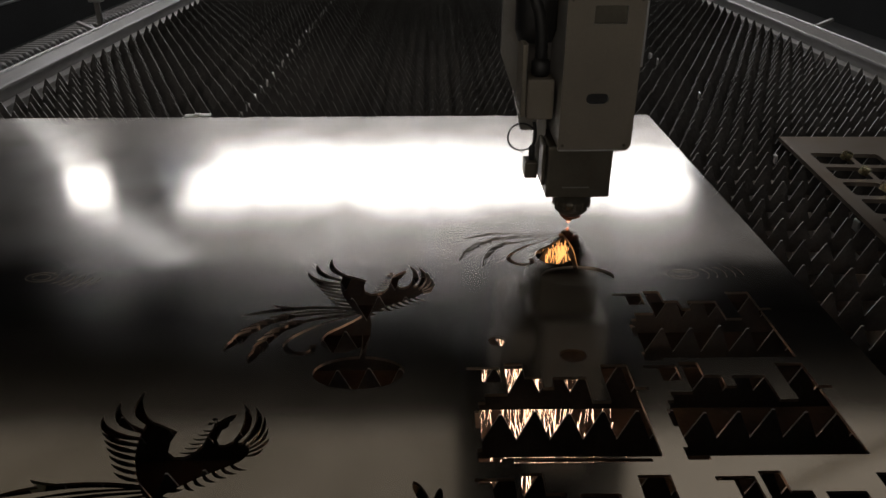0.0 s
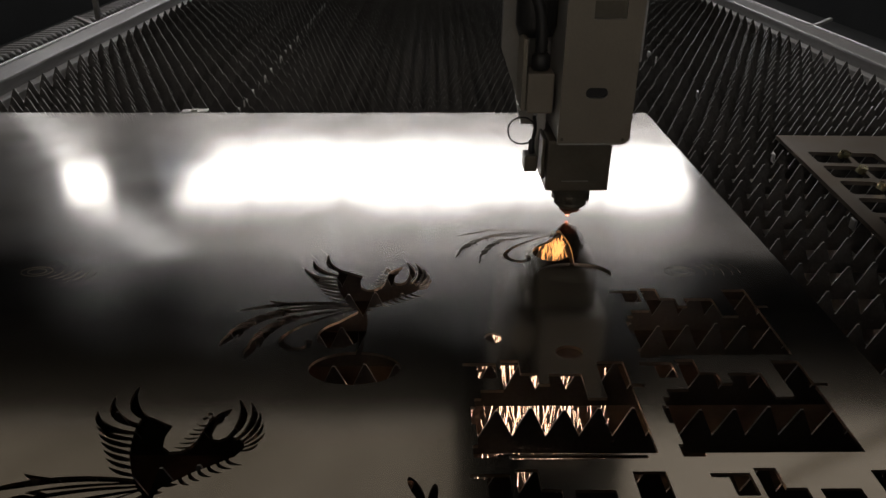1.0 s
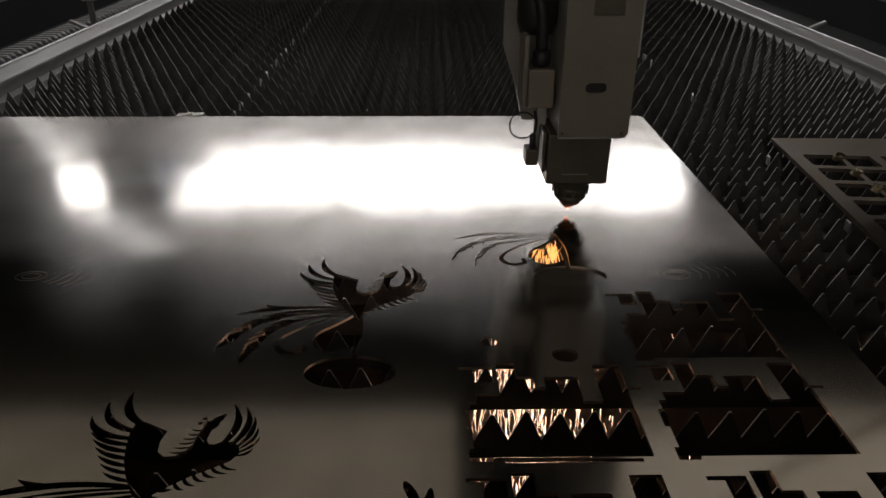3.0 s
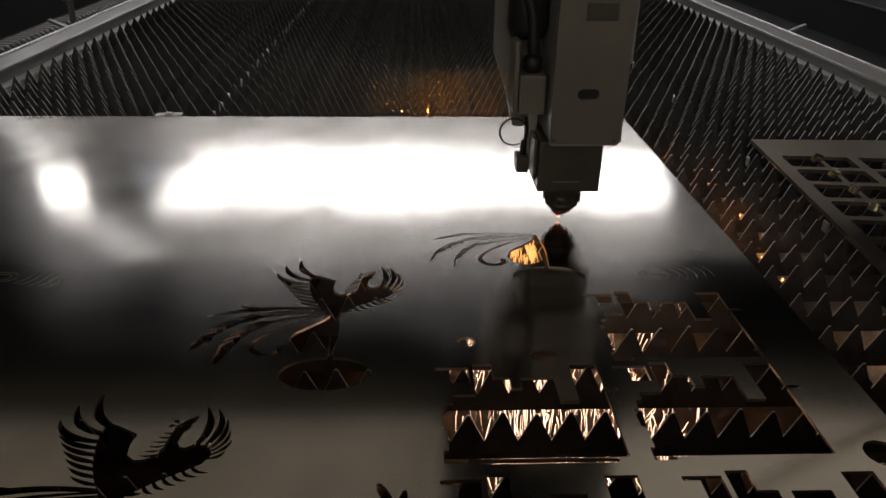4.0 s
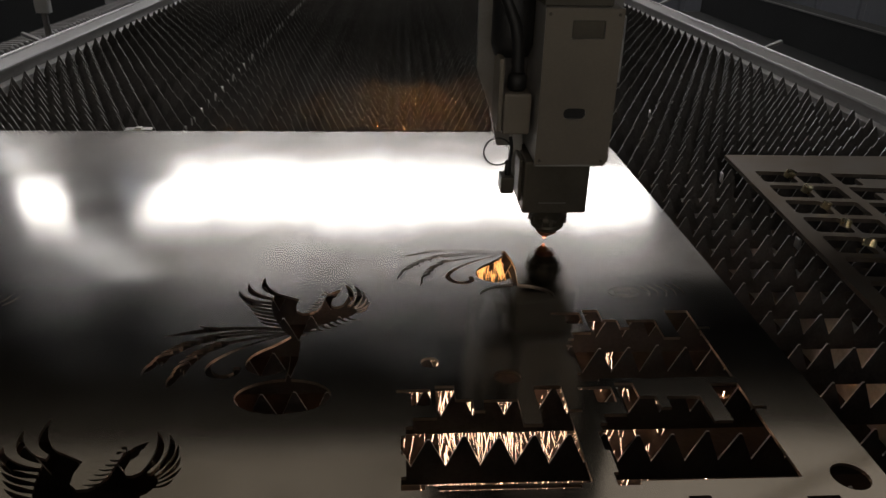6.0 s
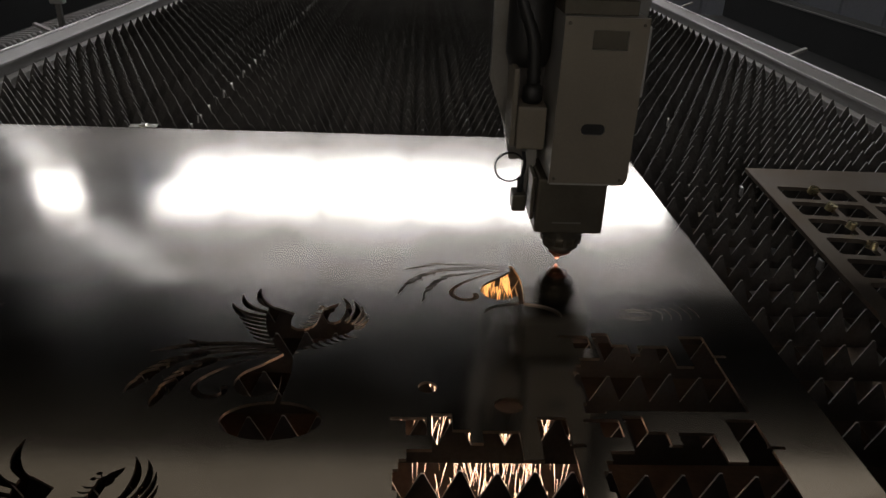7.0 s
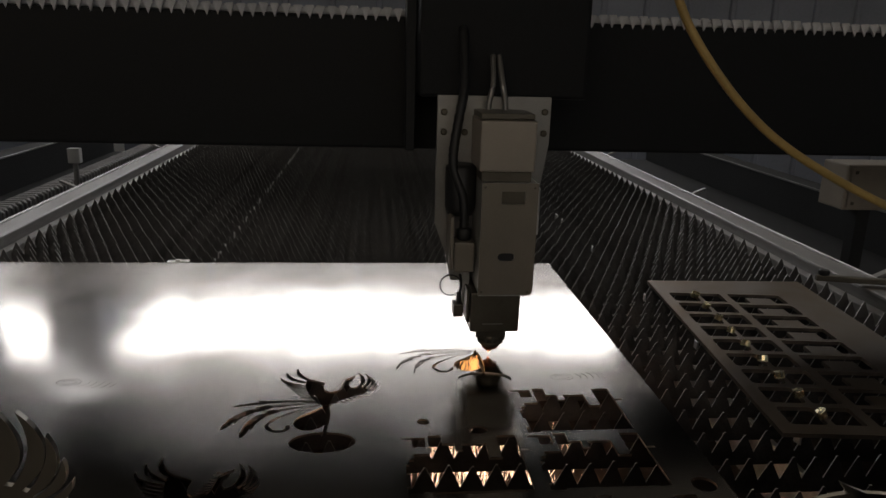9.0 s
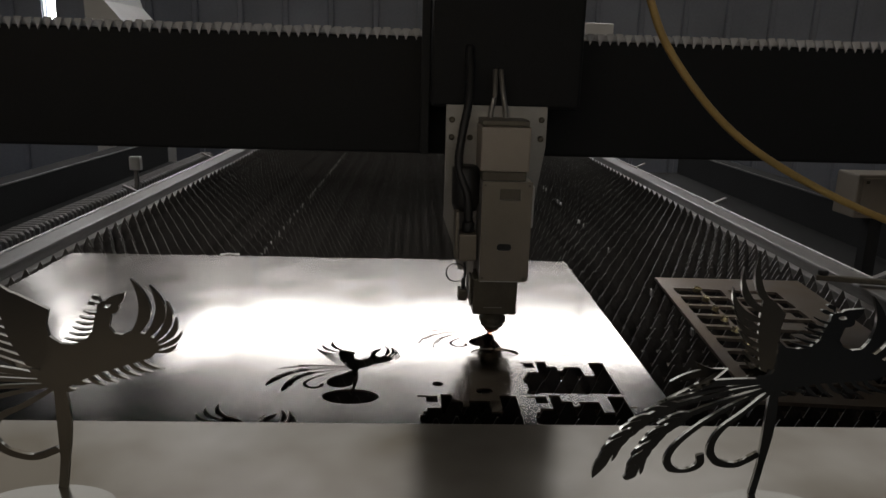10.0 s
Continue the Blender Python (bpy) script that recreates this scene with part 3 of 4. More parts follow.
def steel_sheet():
    outline = [Vector(p) for p in ((-0.78, 0.40), (0.44, 0.40), (0.44, 1.55), (-0.78, 1.55))]
    holes = []
    full = phoenix_tail(True) + phoenix_bird() + [oval(0, -0.002, 0.0412, 0.0245, 36)]
    holes += shifted(full, -0.028, 0.768)
    holes += shifted(full, -0.160, 0.524)
    third = phoenix_tail(True)
    foot = oval(0, 0, 0.0405, 0.023, 36)
    holes += shifted(third + [foot], 0.2, 0.94)
    # stepped skylines, three on each side in rows towards the front
    for x, y in ((0.229, 0.7835), (0.229, 0.6555), (0.069, 0.6555), (0.247, 0.5180), (0.069, 0.5180)):
        holes += skyline(x, y)
    holes += [rect(0.100, 0.206, 0.6500, 0.6538, 0.001), oval(0.169, 0.789, 0.0125, 0.0105), oval(0.100, 0.813, 0.0085, 0.0085)]
    holes += [oval(0.412, 0.655, 0.0145, 0.0145), oval(0.03, 0.62, 0.004, 0.014, 12, 25), oval(0.042, 0.612, 0.0035, 0.014, 12, -8), oval(0.016, 0.60, 0.004, 0.012, 12, 40)]
    v, t = cut_flat(outline, holes)
    ob = part("steel_sheet", slab(v, t, 0.003), [STEEL, KERF], place=pose(0, 0, SHEET))
    tagged(ob, "shiny cold-rolled steel sheet with phoenix and skyline shapes cut out", "metal sheet")
    # blanks cut loose but still lying in their cuts
    for polys, minus, q in (([foot], [], pose(0.2, 0.94, SHEET - 0.0022, 0.9, 0.5, 0)), (third[:-3], third[-3:], pose(0.2, 0.94, SHEET - 0.0012, 0.6, -0.5, 0))):
        v, t = cut_flat(None, polys, minus)
        tagged(part("cut_blank", slab(v, t, 0.003), [STEEL, KERF], place=q), "loose steel blank lying in its own laser cut", "offcut", "blanks lying in the sheet")
    # faint scribed arcs left on the surface
    for cx, cy, a0, a1 in ((0.318, 0.942, -42, 48), (-0.396, 0.946, -64, 20)):
        for k, r in enumerate((0.010, 0.017, 0.029, 0.038, 0.048, 0.058, 0.067)):
            lo, hi = (0, 360) if k < 2 else (a0 + 6 * k, a1 - 4 * k)
            arc = [(cx + r * math.cos(radians(lo + (hi - lo) * i / 12)), cy + 0.62 * r * math.sin(radians(lo + (hi - lo) * i / 12)), 0.0001) for i in range(13)]
            part("scribed_arc", tube(arc, 0.00035, 5, 2), STEEL_CUT, ob, "faint scribed line")
    cl = thing("edge_shim", pose(-0.40, 1.566, SHEET - 0.0034), label="small bright steel shim beside the sheet", category="shim")
    part("plate", box(-0.024, 0.024, -0.011, 0.011, 0, 0.003, 0.0008, 1), STEEL_BASE, cl, place=pose(0, 0, 0, 0, 0, 6))
    part("tab", box(-0.006, 0.006, -0.006, 0.006, 0.0031, 0.006, 0.0008, 1), STEEL_BASE, cl)


def offcut_plate():
    th = thing("offcut_plate", pose(0.626, 1.414, SHEET + 0.002, 0, 0, -5.2), label="dull brown-grey offcut plate with rows of letter holes", category="metal plate")
    outline = [Vector(p) for p in ((0, 0), (0.337, 0.022), (0.337, -0.655), (0, -0.655))]
    holes, ends = [], []
    for k in range(9):
        y1 = -0.080 - 0.0625 * k
        if y1 < -0.6:
            break
        holes.append(rect(0.022, 0.074, y1 - 0.050, y1, 0.006))
        holes.append(rect(0.082, 0.126, y1 - 0.050, y1, 0.003))
        # wide opening with a tongue left standing in its lower edge
        holes.append(rect(0.142, 0.248, y1 - 0.022, y1, 0.003))
        holes.append(rect(0.142, 0.172, y1 - 0.052, y1 - 0.018, 0.003))
        holes.append(rect(0.222, 0.248, y1 - 0.052, y1 - 0.018, 0.003))
        ends.append((0.070, y1 - 0.026))
    v, t = cut_flat(outline, holes)
    part("plate", slab(v, t, 0.006), [STEEL_CUT, KERF], th)
    tab = bmesh.new()
    v, t = cut_flat(None, [oval(0, 0, 0.0085, 0.0065, 12)])
    tab = slab(v, t, 0.010)
    me = None
    for k, (x, y) in enumerate(ends):
        q = pose(x + 0.001 * (k % 3), y, 0.009, 24 - 5 * (k % 4), 10, 30 * k)
        if me is None:
            me = part("slug", tab, [BRASS, BRASS], th, "heat-tinted golden slug left in its hole", q).data
        else:
            shared("slug", me, th, q)


# ---- gantry, carriage and cutting head ----
def gantry():
    """Origin at the nozzle's line, floor height."""
    g = thing("gantry", pose(0, HEAD_Y, 0), label="black gantry beam with pleated bellows along its top", category="gantry")
    f0, f1 = 0.25, 0.47
    part("beam", box(-1.60, 1.85, f0, f1, 1.096, 1.325, 0.006), BLACK, g, "matt black beam")
    for x0, x1 in ((-1.60, -1.46), (1.71, 1.85)):
        part("end_block", box(x0, x1, f0 - 0.05, f1 + 0.05, SHEET + 0.0065, 1.0955, 0.01), BLACK, g)
    bel = part("bellows", box(-1.45, 1.70, f0 + 0.006, f1 - 0.01, 1.3255, 1.337, 0.002, 1), BELLOWS, g, "pleated grey bellows")
    v, t = cut_flat(None, [[Vector(p) for p in ((-0.0078, 0.0), (0.0, -0.0200), (0.0078, 0.0), (0.006, 0.0022), (-0.006, 0.0022))]])
    bm = slab(v, t, 0.004)
    bm.transform(pose(0, 0, 0, 90))
    rnd = random.Random(3)
    me = None
    x = -1.35
    while x < 1.6:
        q = pose(x, f0 - 0.0035, 1.3375 + rnd.uniform(-0.0015, 0.001), rnd.uniform(-6, 9), rnd.uniform(-4, 4), rnd.uniform(-16, 16))
        if me is None:
            me = part("pleat", bm, [BELLOWS, BELLOWS], bel, place=q).data
        else:
            shared("pleat", me, bel, q)
        x += 0.0190 + rnd.uniform(-0.0010, 0.0010)
    return g


def cutting_head():
    """Origin at the nozzle's tip."""
    h = thing("laser_cutter", pose(HEAD_X, HEAD_Y, SHEET + 0.005), label="grey laser cutting head on a black carriage", category="laser head")
    part("carriage", box(-0.115, 0.150, 0.075, 0.245, 0.395, 0.95, 0.006), BLACK, h, "black carriage housing")
    part("carriage_side", box(-0.132, -0.116, 0.16, 0.24, 0.30, 0.95, 0.002), CASING, h, "dark grey edge plate")
    part("slide", box(-0.07, 0.075, 0.062, 0.2, 0.18, 0.394, 0.003), HEADDARK, h)
    bp = bmesh.new()
    v, t = cut_flat(None, [[Vector(p) for p in ((-0.088, 0.200), (-0.070, 0.150), (-0.060, 0.105), (0.050, 0.105), (0.062, 0.150), (0.088, 0.330), (0.088, 0.400), (-0.088, 0.400))]])
    bp = slab(v, t, 0.012)
    bp.transform(pose(0, 0.048, 0, 90))
    plate = part("back_plate", bp, [PLATE, PLATE], h, "milled aluminium back plate")
    bolt = None
    for x, z in ((-0.078, 0.345), (-0.046, 0.345), (-0.062, 0.305), (-0.078, 0.375), (0.078, 0.345), (0.078, 0.378), (-0.05, 0.25)):
        q = pose(x, 0.0478, z, 90)
        if bolt is None:
            bolt = part("bolt", lathe([(0.0052, 0.0), (0.0052, 0.004), (0.003, 0.005)], 10), HEADDARK, plate, place=q).data
        else:
            shared("bolt", bolt, plate, q)
    for x in (-0.012, 0.012):
        part("fitting", tube([(x, 0.030, 0.372), (x * 1.05, 0.028, 0.39), (x * 0.6, 0.03, 0.42), (x * 0.4, 0.06, 0.46)], 0.0045, 8), PLATE, h)
    part("motor_flange", box(-0.032, 0.046, -0.036, 0.047, 0.372, 0.381, 0.002), HEADDARK, h)
    up = part("upper_cover", box(-0.034, 0.047, -0.050, 0.046, 0.299, 0.3715, 0.003), HEADPALE, h, "pale grey motor cover")
    part("gap", box(-0.030, 0.043, -0.045, 0.045, 0.284, 0.2985, 0.001, 1), HEADDARK, h, "dark joint")
    v, t = cut_flat([Vector(p) for p in ((-0.029, 0.112), (0.050, 0.112), (0.054, 0.118), (0.054, 0.283), (-0.029, 0.283))], [rect(-0.0015, 0.0235, 0.166, 0.178, 0.0058), rect(0.0, 0.035, 0.252, 0.271, 0.0015)])
    fr = slab(v, t, 0.004)
    fr.transform(pose(0, -0.0505, 0, 90))
    hs = part("housing", box(-0.0285, 0.0535, -0.046, 0.046, 0.1125, 0.2835, 0.003), HEADSIDE, h, "pale silver housing body")
    part("front_cover", fr, [HEADGREY, HEADSIDE], hs, "grey front cover with an oval window")
    part("window", box(-0.001, 0.023, -0.0485, -0.0462, 0.1665, 0.1775), BLACK_RUBBER, hs)
    for x, z in ((-0.0245, 0.1185), (0.0455, 0.1185), (-0.0245, 0.277), (0.0485, 0.277)):
        part("screw", lathe([(0.0, -0.0002), (0.0019, 0.0), (0.0017, 0.0009), (0.0008, 0.0006), (0.0, 0.0006)], 10), HEADDARK, hs, place=pose(x, -0.0523, z, 90))
    part("badge", box(0.0005, 0.0345, -0.0490, -0.0462, 0.2525, 0.2705), HEADDARK, hs)
    part("hinge", box(0.0537, 0.0585, -0.045, -0.02, 0.205, 0.275, 0.002), HEADSIDE, hs)
    part("bottom_edge", box(-0.028, 0.045, -0.0517, -0.0507, 0.1118, 0.1135), HEADSIDE, hs)
    lo = bmesh.new()
    add_box(lo, -0.037, 0.0395, -0.036, 0.036, 0.0475, 0.1115, 0.003)
    add_box(lo, -0.042, -0.0375, -0.028, 0.028, 0.060, 0.1115, 0.002)
    part("lower_block", lo, HEADDARK, h, "dark anodised lens block")
    part("lower_lip", box(-0.018, 0.014, -0.0370, -0.0362, 0.0605, 0.062), PLATE, h)
    nz = part("nozzle_mount", lathe([(0.0085, 0.0075), (0.0122, 0.0092), (0.0125, 0.0118), (0.0160, 0.0140), (0.0192, 0.0172), (0.0205, 0.0185), (0.0205, 0.0205), (0.0192, 0.0212), (0.0192, 0.0235), (0.0218, 0.0244), (0.0218, 0.0340), (0.0185, 0.0352), (0.0185, 0.0474)], 32, (0.002, 0, 0)), HEADDARK, h)
    for k in range(12):
        a = 2 * math.pi * k / 12
        part("grip", box(-0.0022, 0.0022, 0.0222, 0.0240, 0.024, 0.034, 0.0006, 1), HEADDARK, nz, place=pose(0.002, 0, 0, 0, 0, 30 * k))
    part("nozzle", lathe([(0.0022, 0.001), (0.0048, 0.003), (0.0080, 0.0060), (0.0083, 0.0074)], 24), COPPER, h, "copper nozzle tip")
    part("ceramic_ring", lathe([(0.0086, 0.0068), (0.0128, 0.0088), (0.0130, 0.0112), (0.0126, 0.0114)], 32, (0.002, 0, 0)), CERAMIC, h, "heat-stained ring round the nozzle")
    part("nozzle_light", lathe([(0.0005, -0.0014), (0.0022, -0.0004), (0.0016, 0.0008)], 10), TIPGLOW, h, "white-hot spot under the nozzle")
    # sensor amplifier, its cables and the looped lead
    am = part("amplifier", box(-0.0635, -0.0325, -0.024, 0.018, 0.140, 0.187, 0.003), HEADGREY, h, "grey sensor amplifier")
    part("gland", lathe([(0.009, 0.190), (0.011, 0.194), (0.011, 0.206), (0.007, 0.210)], 14, (-0.047, -0.004, -0.003)), BLACK_RUBBER, am)
    part("amplifier_side", box(-0.0700, -0.0640, -0.020, 0.03, 0.142, 0.225, 0.002), HEADGREY, am)
    part("cable", tube([(-0.047, -0.004, 0.205), (-0.050, -0.002, 0.25), (-0.066, 0.004, 0.30), (-0.062, 0.010, 0.35), (-0.050, 0.03, 0.42), (-0.05, 0.072, 0.50)], 0.0068, 10, 10, 0.12), BLACK_RUBBER, h, "black corrugated cable")
    ring = [(-0.066 + 0.0165 * math.cos(2 * math.pi * k / 12), -0.012, 0.116 + 0.0165 * math.sin(2 * math.pi * k / 12)) for k in range(13)]
    part("loop", tube(ring, 0.0011, 6, 4), BLACK_RUBBER, h, "looped thin black lead")
    part("lead", tube([(-0.052, -0.012, 0.134), (-0.050, -0.012, 0.118), (-0.0525, -0.012, 0.100), (-0.053, -0.012, 0.086)], 0.0021, 8, 6), BLACK_RUBBER, h)
    part("plug", lathe([(0.0026, 0.084), (0.0038, 0.088), (0.0038, 0.104), (0.002, 0.106)], 12, (-0.053, -0.012, 0)), BLACK_RUBBER, h)
    part("sensor", box(-0.062, -0.0465, -0.024, 0.002, 0.068, 0.088, 0.002), HEADDARK, h, "dark sensor block")
    part("bracket", box(-0.046, -0.034, 0.01, 0.04, 0.06, 0.135, 0.002), HEADSIDE, h)
    part("motor", lathe([(0.0, 0.22), (0.020, 0.222), (0.024, 0.235), (0.024, 0.295), (0.018, 0.30)], 20, (-0.052, 0.02, 0)), BLACK_RUBBER, h)
    # fibre hose from the carriage to the side
    hx, hy, hz = 0.217, 1.03, SHEET + 0.005
    line = [(0.36, 1.12, 1.66), (0.405, 1.02, 1.52), (0.437, 0.985, 1.385), (0.480, 0.975, 1.295), (0.575, 0.97, 1.190), (0.690, 0.97, 1.116), (0.872, 0.98, 1.038), (1.10, 1.00, 0.972), (1.36, 1.03, 0.918), (1.60, 1.08, 0.850), (1.76, 1.12, 0.8095)]
    part("hose", tube([(x - hx, y - hy, z - hz) for x, y, z in line], 0.0062, 12, 10), HOSE, h, "yellow-brown fibre hose hanging in a bow")
    return h


# ---- the bench in front, and the finished ornaments on it ----
BENCH = 1.0


def bench():
    b = thing("work_bench", label="low bench with a worn stained steel top", category="bench")
    part("top", box(-1.25, 1.25, -0.12, 0.302, BENCH - 0.006, BENCH, 0.001, 1), STEEL_BENCH, b, "stained bare steel top")
    part("apron", box(-1.22, 1.22, -0.10, 0.285, BENCH - 0.10, BENCH - 0.0065), CASING, b)
    for x in (-1.15, 1.15):
        for y in (-0.06, 0.24):
            part("leg", box(x - 0.03, x + 0.03, y - 0.03, y + 0.03, 0.0, BENCH - 0.1005, 0.004), CASING, b)


def ornament(place, lean, fold_left, pull_right, wide, tall, droop, label):
    o = thing("phoenix_ornament", place, label=label, category="ornament", group="finished phoenix ornaments")
    v, t = cut_flat(None, phoenix_tail(False) + phoenix_bird(), [oval(0.0268, 0.1738, 0.0026, 0.0015, 12, 40)], 0.004)

    def bend(p, z):
        u, w = p.x, p.y
        y = -z
        if u < -0.006 and w > 0.112 - 0.4 * max(0.0, -0.05 - u):
            d = -0.006 - u
            u = -0.006 - d * math.cos(radians(fold_left))
            y += 0.3 * d * math.sin(radians(fold_left))
        if u > 0.006:
            d = u - 0.006
            u += 1.8 * pull_right * d
            w -= 1.1 * pull_right * d
        return Vector((u * wide, y, w * tall - droop * max(0.0, -0.01 - u) * min(1.0, w / 0.03)))
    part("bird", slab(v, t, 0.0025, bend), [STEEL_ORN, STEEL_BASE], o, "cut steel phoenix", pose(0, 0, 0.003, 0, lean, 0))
    v, t = cut_flat(None, [oval(0, 0, 0.0405, 0.0225, 40)])
    part("base", slab(v, t, 0.003), [STEEL_BASE, KERF], o, "polished oval base", pose(0, -0.018, 0.003))


# ---- sparks under the sheet ----
def spark_streaks(bm, n, x, y, seed, length, thick, top=-0.056, deep=-0.12, fan=0.25, spread=None):
    """Tapered streaks that fall through the box x by y; spread (middle, width) gathers them round one x."""
    rnd = random.Random(seed)
    for _ in range(n):
        px = min(x[1], max(x[0], rnd.gauss(*spread))) if spread else rnd.uniform(*x)
        a = Vector((px, rnd.uniform(*y), rnd.uniform(deep, top)))
        d = Vector((rnd.gauss(0, fan), rnd.uniform(-0.3, 0.1), -1)).normalized()
        r = thick * rnd.uniform(0.5, 1.3)
        b = a + d * length * rnd.uniform(0.3, 1.3)
        ring = [bm.verts.new(a + Vector((r * math.cos(q), r * math.sin(q), 0))) for q in (0, 2.1, 4.2)]
        tip, head = bm.verts.new(b), bm.verts.new(a - d * r * 2)
        for i in range(3):
            bm.faces.new((ring[i], ring[(i + 1) % 3], tip)), bm.faces.new((ring[(i + 1) % 3], ring[i], head))
    return bm


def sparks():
    """Showers in the chute below the slats, and amber emitters between the slats; each is sunk into or under the scrap
    tray to dim its light.
    """
    out = {}
    start = pose(0, 0, SHEET)
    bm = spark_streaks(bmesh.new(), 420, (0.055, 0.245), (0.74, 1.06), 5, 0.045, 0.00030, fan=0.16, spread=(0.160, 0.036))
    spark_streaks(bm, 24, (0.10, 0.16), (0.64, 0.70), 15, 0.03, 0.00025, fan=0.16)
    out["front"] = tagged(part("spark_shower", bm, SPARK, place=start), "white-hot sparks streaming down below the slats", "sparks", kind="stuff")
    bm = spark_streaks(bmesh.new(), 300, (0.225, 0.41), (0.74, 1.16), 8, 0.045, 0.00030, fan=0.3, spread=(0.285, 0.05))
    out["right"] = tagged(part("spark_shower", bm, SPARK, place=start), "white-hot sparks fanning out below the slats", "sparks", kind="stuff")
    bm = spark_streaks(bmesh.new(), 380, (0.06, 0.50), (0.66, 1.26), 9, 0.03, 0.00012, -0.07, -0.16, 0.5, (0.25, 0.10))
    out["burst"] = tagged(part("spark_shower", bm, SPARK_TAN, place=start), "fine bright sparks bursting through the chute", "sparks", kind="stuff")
    # tiny amber emitters added among the slats to throw orange light on their teeth
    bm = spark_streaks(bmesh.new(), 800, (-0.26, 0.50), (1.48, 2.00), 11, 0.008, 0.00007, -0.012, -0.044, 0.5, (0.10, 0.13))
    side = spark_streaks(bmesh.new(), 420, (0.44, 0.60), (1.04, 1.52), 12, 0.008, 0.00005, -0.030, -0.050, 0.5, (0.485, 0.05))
    out["side"] = tagged(part("spark_shower", side, SLAT_GLOW, place=start), "added amber glow needles between the slats right of the sheet", "sparks", kind="stuff")
    out["back"] = tagged(part("spark_shower", bm, SLAT_GLOW, place=start), "added amber glow needles between the slats behind the sheet", "sparks", kind="stuff")
    f = spark_streaks(bmesh.new(), 160, (0.178, 0.206), (1.028, 1.052), 31, 0.020, 0.0008, -0.008, -0.024, 0.15)
    out["flare"] = tagged(part("cutting_flare", f, FLARE, place=start), "glowing flare of molten metal below the nozzle", "flare", kind="stuff")
    return out


# ---- build ----
hall()
cutting_bed()
steel_sheet()
offcut_plate()
GANTRY = gantry()
HEAD = cutting_head()
bench()
ornament(pose(-0.160, 0.205, BENCH, 0, 0, 0), 5, 8, 0, 1.04, 0.72, 0.0, "dark flat steel phoenix standing on an oval base on the bench")
ornament(pose(0.284, 0.203, BENCH), 5, 60, 0.3, 0.82, 0.75, 0.19, "bent steel phoenix with folded wings standing on an oval base")
SPARKS = sparks()

# the nozzle's place: seconds, x, y, and how far the head is lifted
HEAD_ROWS = [
    (0, 0.211, 1.073, 0), (0.1, 0.2075, 1.0735, 0), (0.2, 0.2008, 1.0743, 0), (0.3, 0.2002, 1.076, 0), (0.4, 0.2063, 1.0755, 0),
    (0.5, 0.214, 1.08, 0), (0.6, 0.2144, 1.0788, 0), (0.7, 0.2028, 1.0788, 0), (0.8, 0.2035, 1.0787, 0), (0.9, 0.2118, 1.0795, 0),
    (1, 0.215, 1.084, 0), (1.1, 0.2094, 1.0818, 0), (1.2, 0.2081, 1.084, 0), (1.3, 0.211, 1.0861, 0), (1.4, 0.2169, 1.0891, 0),
    (1.5, 0.216, 1.091, 0), (1.6, 0.2137, 1.094, 0), (1.7, 0.2094, 1.0921, 0), (1.8, 0.2153, 1.093, 0), (1.9, 0.2184, 1.0981, 0),
    (2, 0.212, 1.096, 0), (2.1, 0.2093, 1.0964, 0), (2.2, 0.2135, 1.1019, 0), (3.3, 0.2331, 1.1124, 0.005), (3.4, 0.2366, 1.1132, 0.0058),
    (3.5, 0.232, 1.108, 0), (3.6, 0.2293, 1.1047, 0), (3.7, 0.217, 1.0927, 0), (3.8, 0.2219, 1.0906, 0), (3.9, 0.2253, 1.0896, 0),
    (4, 0.237, 1.092, 0), (4.1, 0.2343, 1.0972, 0.0081), (4.2, 0.2381, 1.0964, 0.012), (4.3, 0.2466, 1.0956, 0.012), (4.4, 0.2543, 1.0948, 0.013),
    (4.5, 0.241, 1.088, 0), (4.6, 0.248, 1.0956, 0), (4.7, 0.2456, 1.098, 0.013), (4.8, 0.2435, 1.1, 0.016), (4.9, 0.2538, 1.102, 0.0048),
    (5, 0.253, 1.098, 0), (5.1, 0.2488, 1.0914, 0), (5.2, 0.2516, 1.0909, 0), (6.3, 0.2538, 1.0737, 0), (6.4, 0.2467, 1.0755, 0),
    (6.5, 0.261, 1.073, 0), (6.6, 0.2655, 1.077, 0), (6.7, 0.258, 1.074, 0), (6.8, 0.254, 1.071, 0), (6.9, 0.2628, 1.071, 0), (7, 0.255, 1.063, 0),
    (7.1, 0.2412, 1.0618, 0), (7.2, 0.2422, 1.0623, 0), (7.3, 0.2521, 1.0453, 0), (7.4, 0.2561, 1.0537, 0), (7.5, 0.231, 1.056, 0),
    (7.6, 0.2333, 1.0614, 0), (7.7, 0.2387, 1.0451, 0), (7.8, 0.2476, 1.0483, 0), (7.9, 0.2271, 1.0491, 0), (8, 0.225, 1.053, 0),
    (8.1, 0.2323, 1.0515, 0), (8.2, 0.2439, 1.0558, 0), (8.3, 0.2406, 1.0542, 0), (8.5, 0.225, 1.045, 0), (8.6, 0.2251, 1.048, 0),
    (8.7, 0.2121, 1.045, 0), (9, 0.219, 1.03, 0), (9.3, 0.208, 1.0318, 0), (9.5, 0.202, 1.023, 0), (10, 0.2, 1.02, 0),
]


def between(rows, t):
    for (a, u), (b, v) in zip(rows, rows[1:]):
        if a <= t <= b:
            return u + (v - u) * (t - a) / (b - a)
    return rows[-1][1]


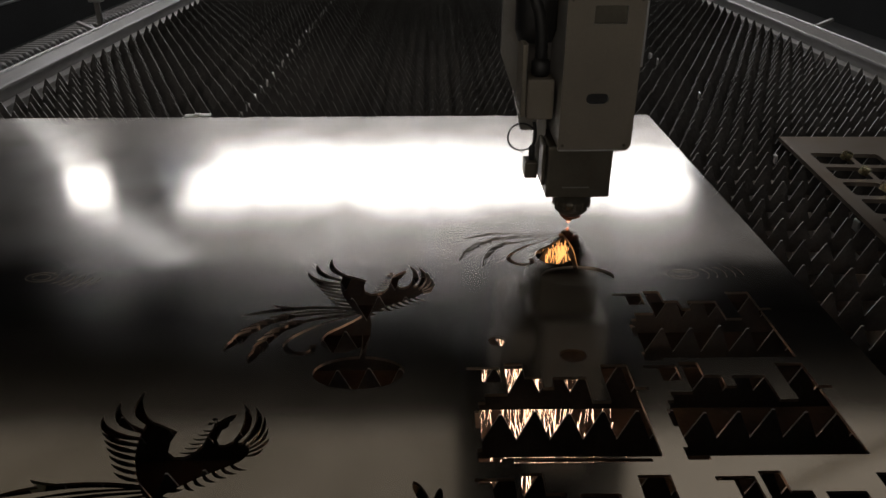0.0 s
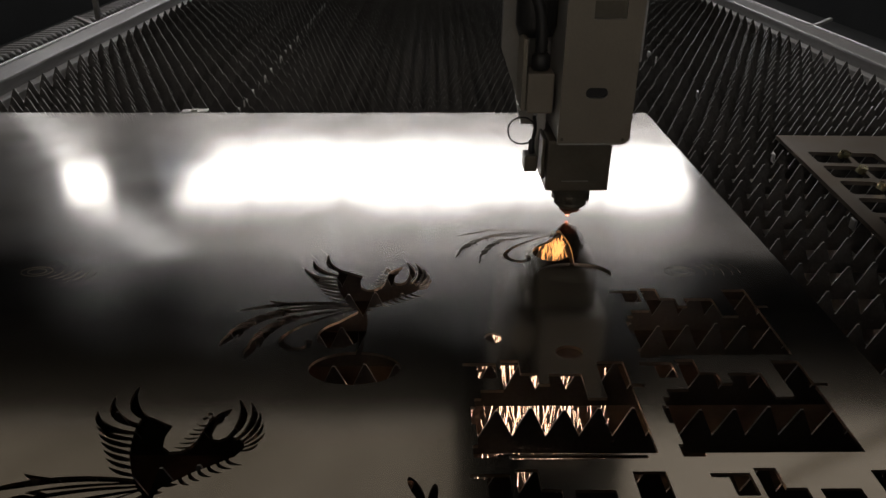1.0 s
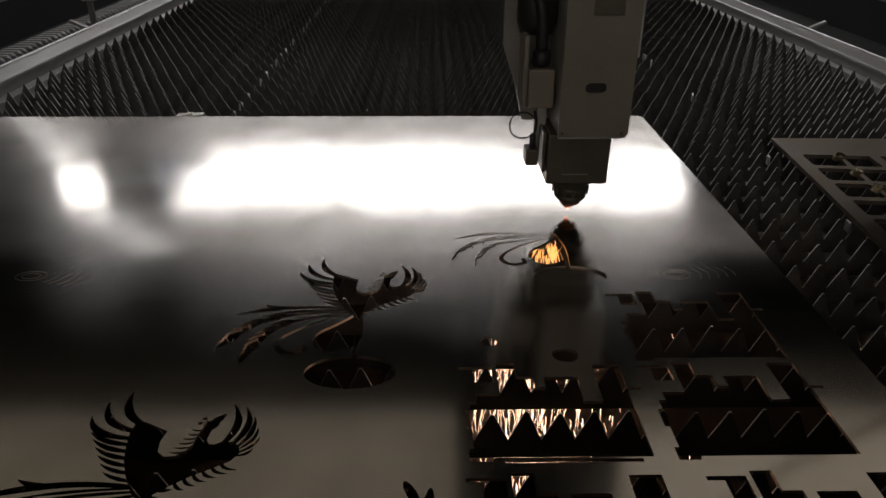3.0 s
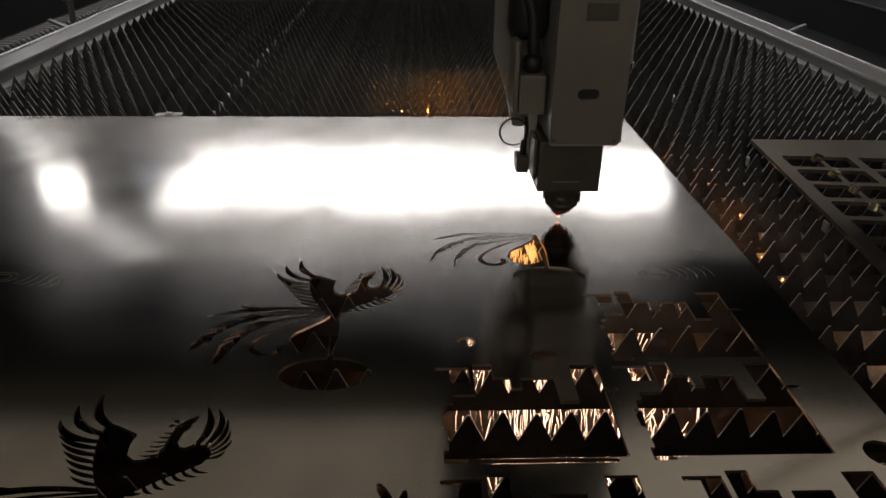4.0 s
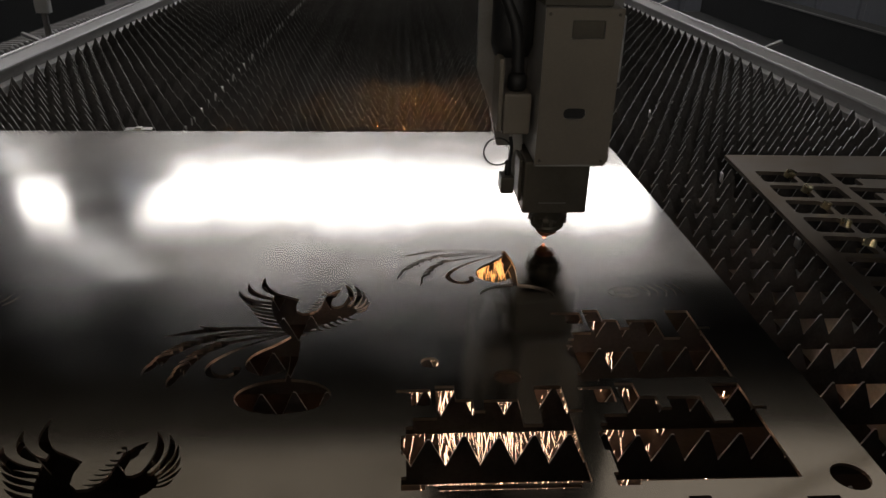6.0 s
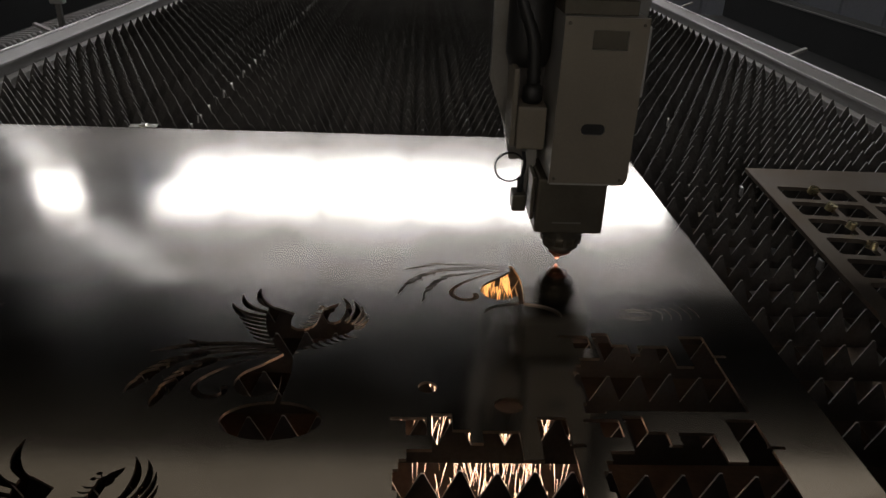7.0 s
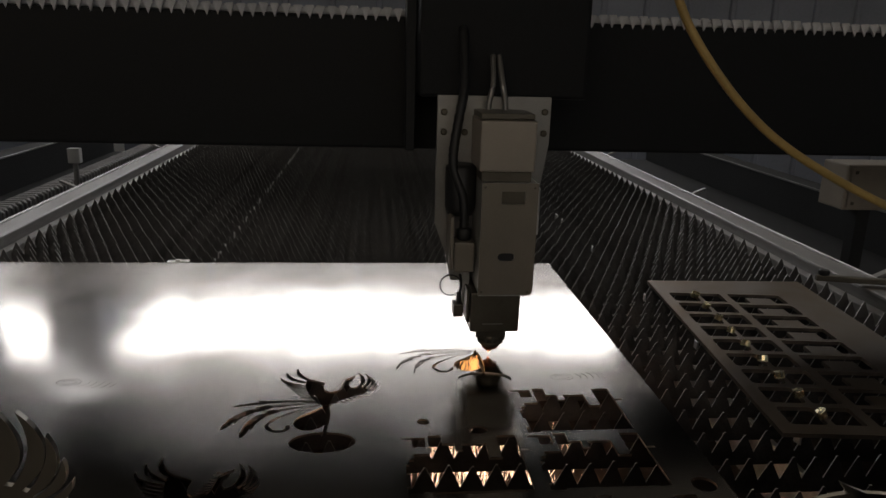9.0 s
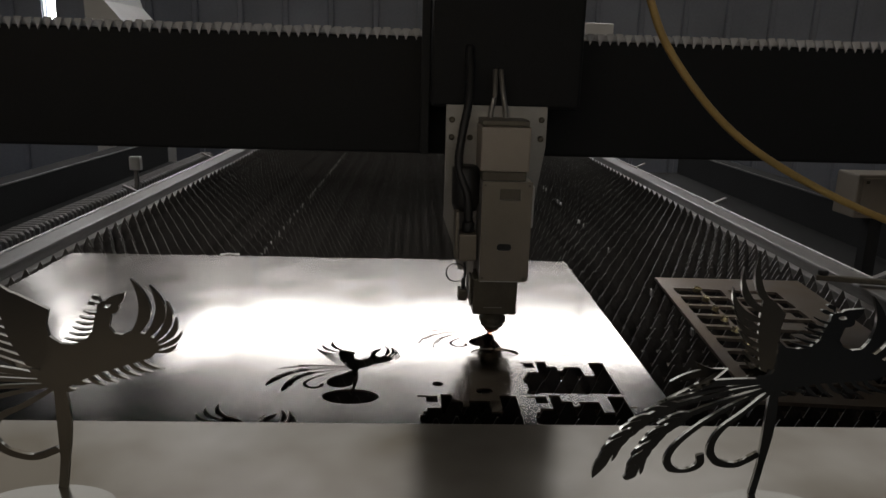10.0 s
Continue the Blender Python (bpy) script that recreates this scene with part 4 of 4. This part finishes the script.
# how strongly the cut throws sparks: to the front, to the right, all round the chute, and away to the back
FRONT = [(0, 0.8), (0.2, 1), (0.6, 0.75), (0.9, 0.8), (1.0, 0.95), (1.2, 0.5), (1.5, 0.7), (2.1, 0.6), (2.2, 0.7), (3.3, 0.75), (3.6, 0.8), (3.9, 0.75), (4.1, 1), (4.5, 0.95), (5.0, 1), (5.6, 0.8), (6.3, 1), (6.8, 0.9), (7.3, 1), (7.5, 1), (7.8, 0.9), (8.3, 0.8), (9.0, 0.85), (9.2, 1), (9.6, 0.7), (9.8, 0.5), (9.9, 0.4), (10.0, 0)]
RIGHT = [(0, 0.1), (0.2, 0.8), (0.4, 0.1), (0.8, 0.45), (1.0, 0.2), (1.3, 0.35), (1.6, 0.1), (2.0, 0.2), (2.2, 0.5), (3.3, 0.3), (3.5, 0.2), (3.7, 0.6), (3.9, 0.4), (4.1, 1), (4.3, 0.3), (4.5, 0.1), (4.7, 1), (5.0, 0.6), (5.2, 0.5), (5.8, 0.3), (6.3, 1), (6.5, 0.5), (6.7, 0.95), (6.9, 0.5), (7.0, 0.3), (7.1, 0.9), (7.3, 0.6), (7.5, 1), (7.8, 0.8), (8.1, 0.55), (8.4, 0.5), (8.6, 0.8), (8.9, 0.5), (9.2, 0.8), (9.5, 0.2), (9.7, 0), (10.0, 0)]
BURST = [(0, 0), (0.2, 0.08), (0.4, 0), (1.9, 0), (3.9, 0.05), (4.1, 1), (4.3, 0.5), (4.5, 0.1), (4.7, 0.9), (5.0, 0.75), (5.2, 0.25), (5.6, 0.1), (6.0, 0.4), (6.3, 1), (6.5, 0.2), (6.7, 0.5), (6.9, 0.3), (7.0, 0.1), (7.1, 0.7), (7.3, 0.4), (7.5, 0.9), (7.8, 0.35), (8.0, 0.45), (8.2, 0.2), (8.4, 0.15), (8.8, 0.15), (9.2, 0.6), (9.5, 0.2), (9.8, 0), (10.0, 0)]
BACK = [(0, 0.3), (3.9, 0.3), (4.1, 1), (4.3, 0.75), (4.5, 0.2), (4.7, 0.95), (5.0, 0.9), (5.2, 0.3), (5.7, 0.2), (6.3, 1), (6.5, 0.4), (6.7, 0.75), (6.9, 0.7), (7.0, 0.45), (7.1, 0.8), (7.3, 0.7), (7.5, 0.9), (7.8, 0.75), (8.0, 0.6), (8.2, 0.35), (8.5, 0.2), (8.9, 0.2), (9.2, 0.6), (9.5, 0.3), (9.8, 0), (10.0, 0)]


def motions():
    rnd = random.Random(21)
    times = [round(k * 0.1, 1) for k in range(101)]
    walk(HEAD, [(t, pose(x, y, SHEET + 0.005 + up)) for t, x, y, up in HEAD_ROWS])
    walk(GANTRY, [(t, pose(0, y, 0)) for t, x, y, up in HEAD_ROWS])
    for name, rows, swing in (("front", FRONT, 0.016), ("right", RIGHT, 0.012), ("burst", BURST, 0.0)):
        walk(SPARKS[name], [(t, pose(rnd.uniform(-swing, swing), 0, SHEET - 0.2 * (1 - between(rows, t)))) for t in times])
    # the amber emitters stay high while lit and drop under the tray to go dark
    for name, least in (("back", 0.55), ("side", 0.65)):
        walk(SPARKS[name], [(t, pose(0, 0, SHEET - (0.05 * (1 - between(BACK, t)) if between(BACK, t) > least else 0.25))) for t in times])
    flare = []
    for t in times:
        x = between([(r[0], r[1]) for r in HEAD_ROWS], t)
        hot = max(between(FRONT, t), between(BURST, t))
        flare.append((t, pose(-0.2 * (x - 0.211), 0, SHEET - (0.018 * (1 - hot) if t < 9.85 else 0.26 * (t - 9.8) / 0.2))))
    walk(SPARKS["flare"], flare)


motions()
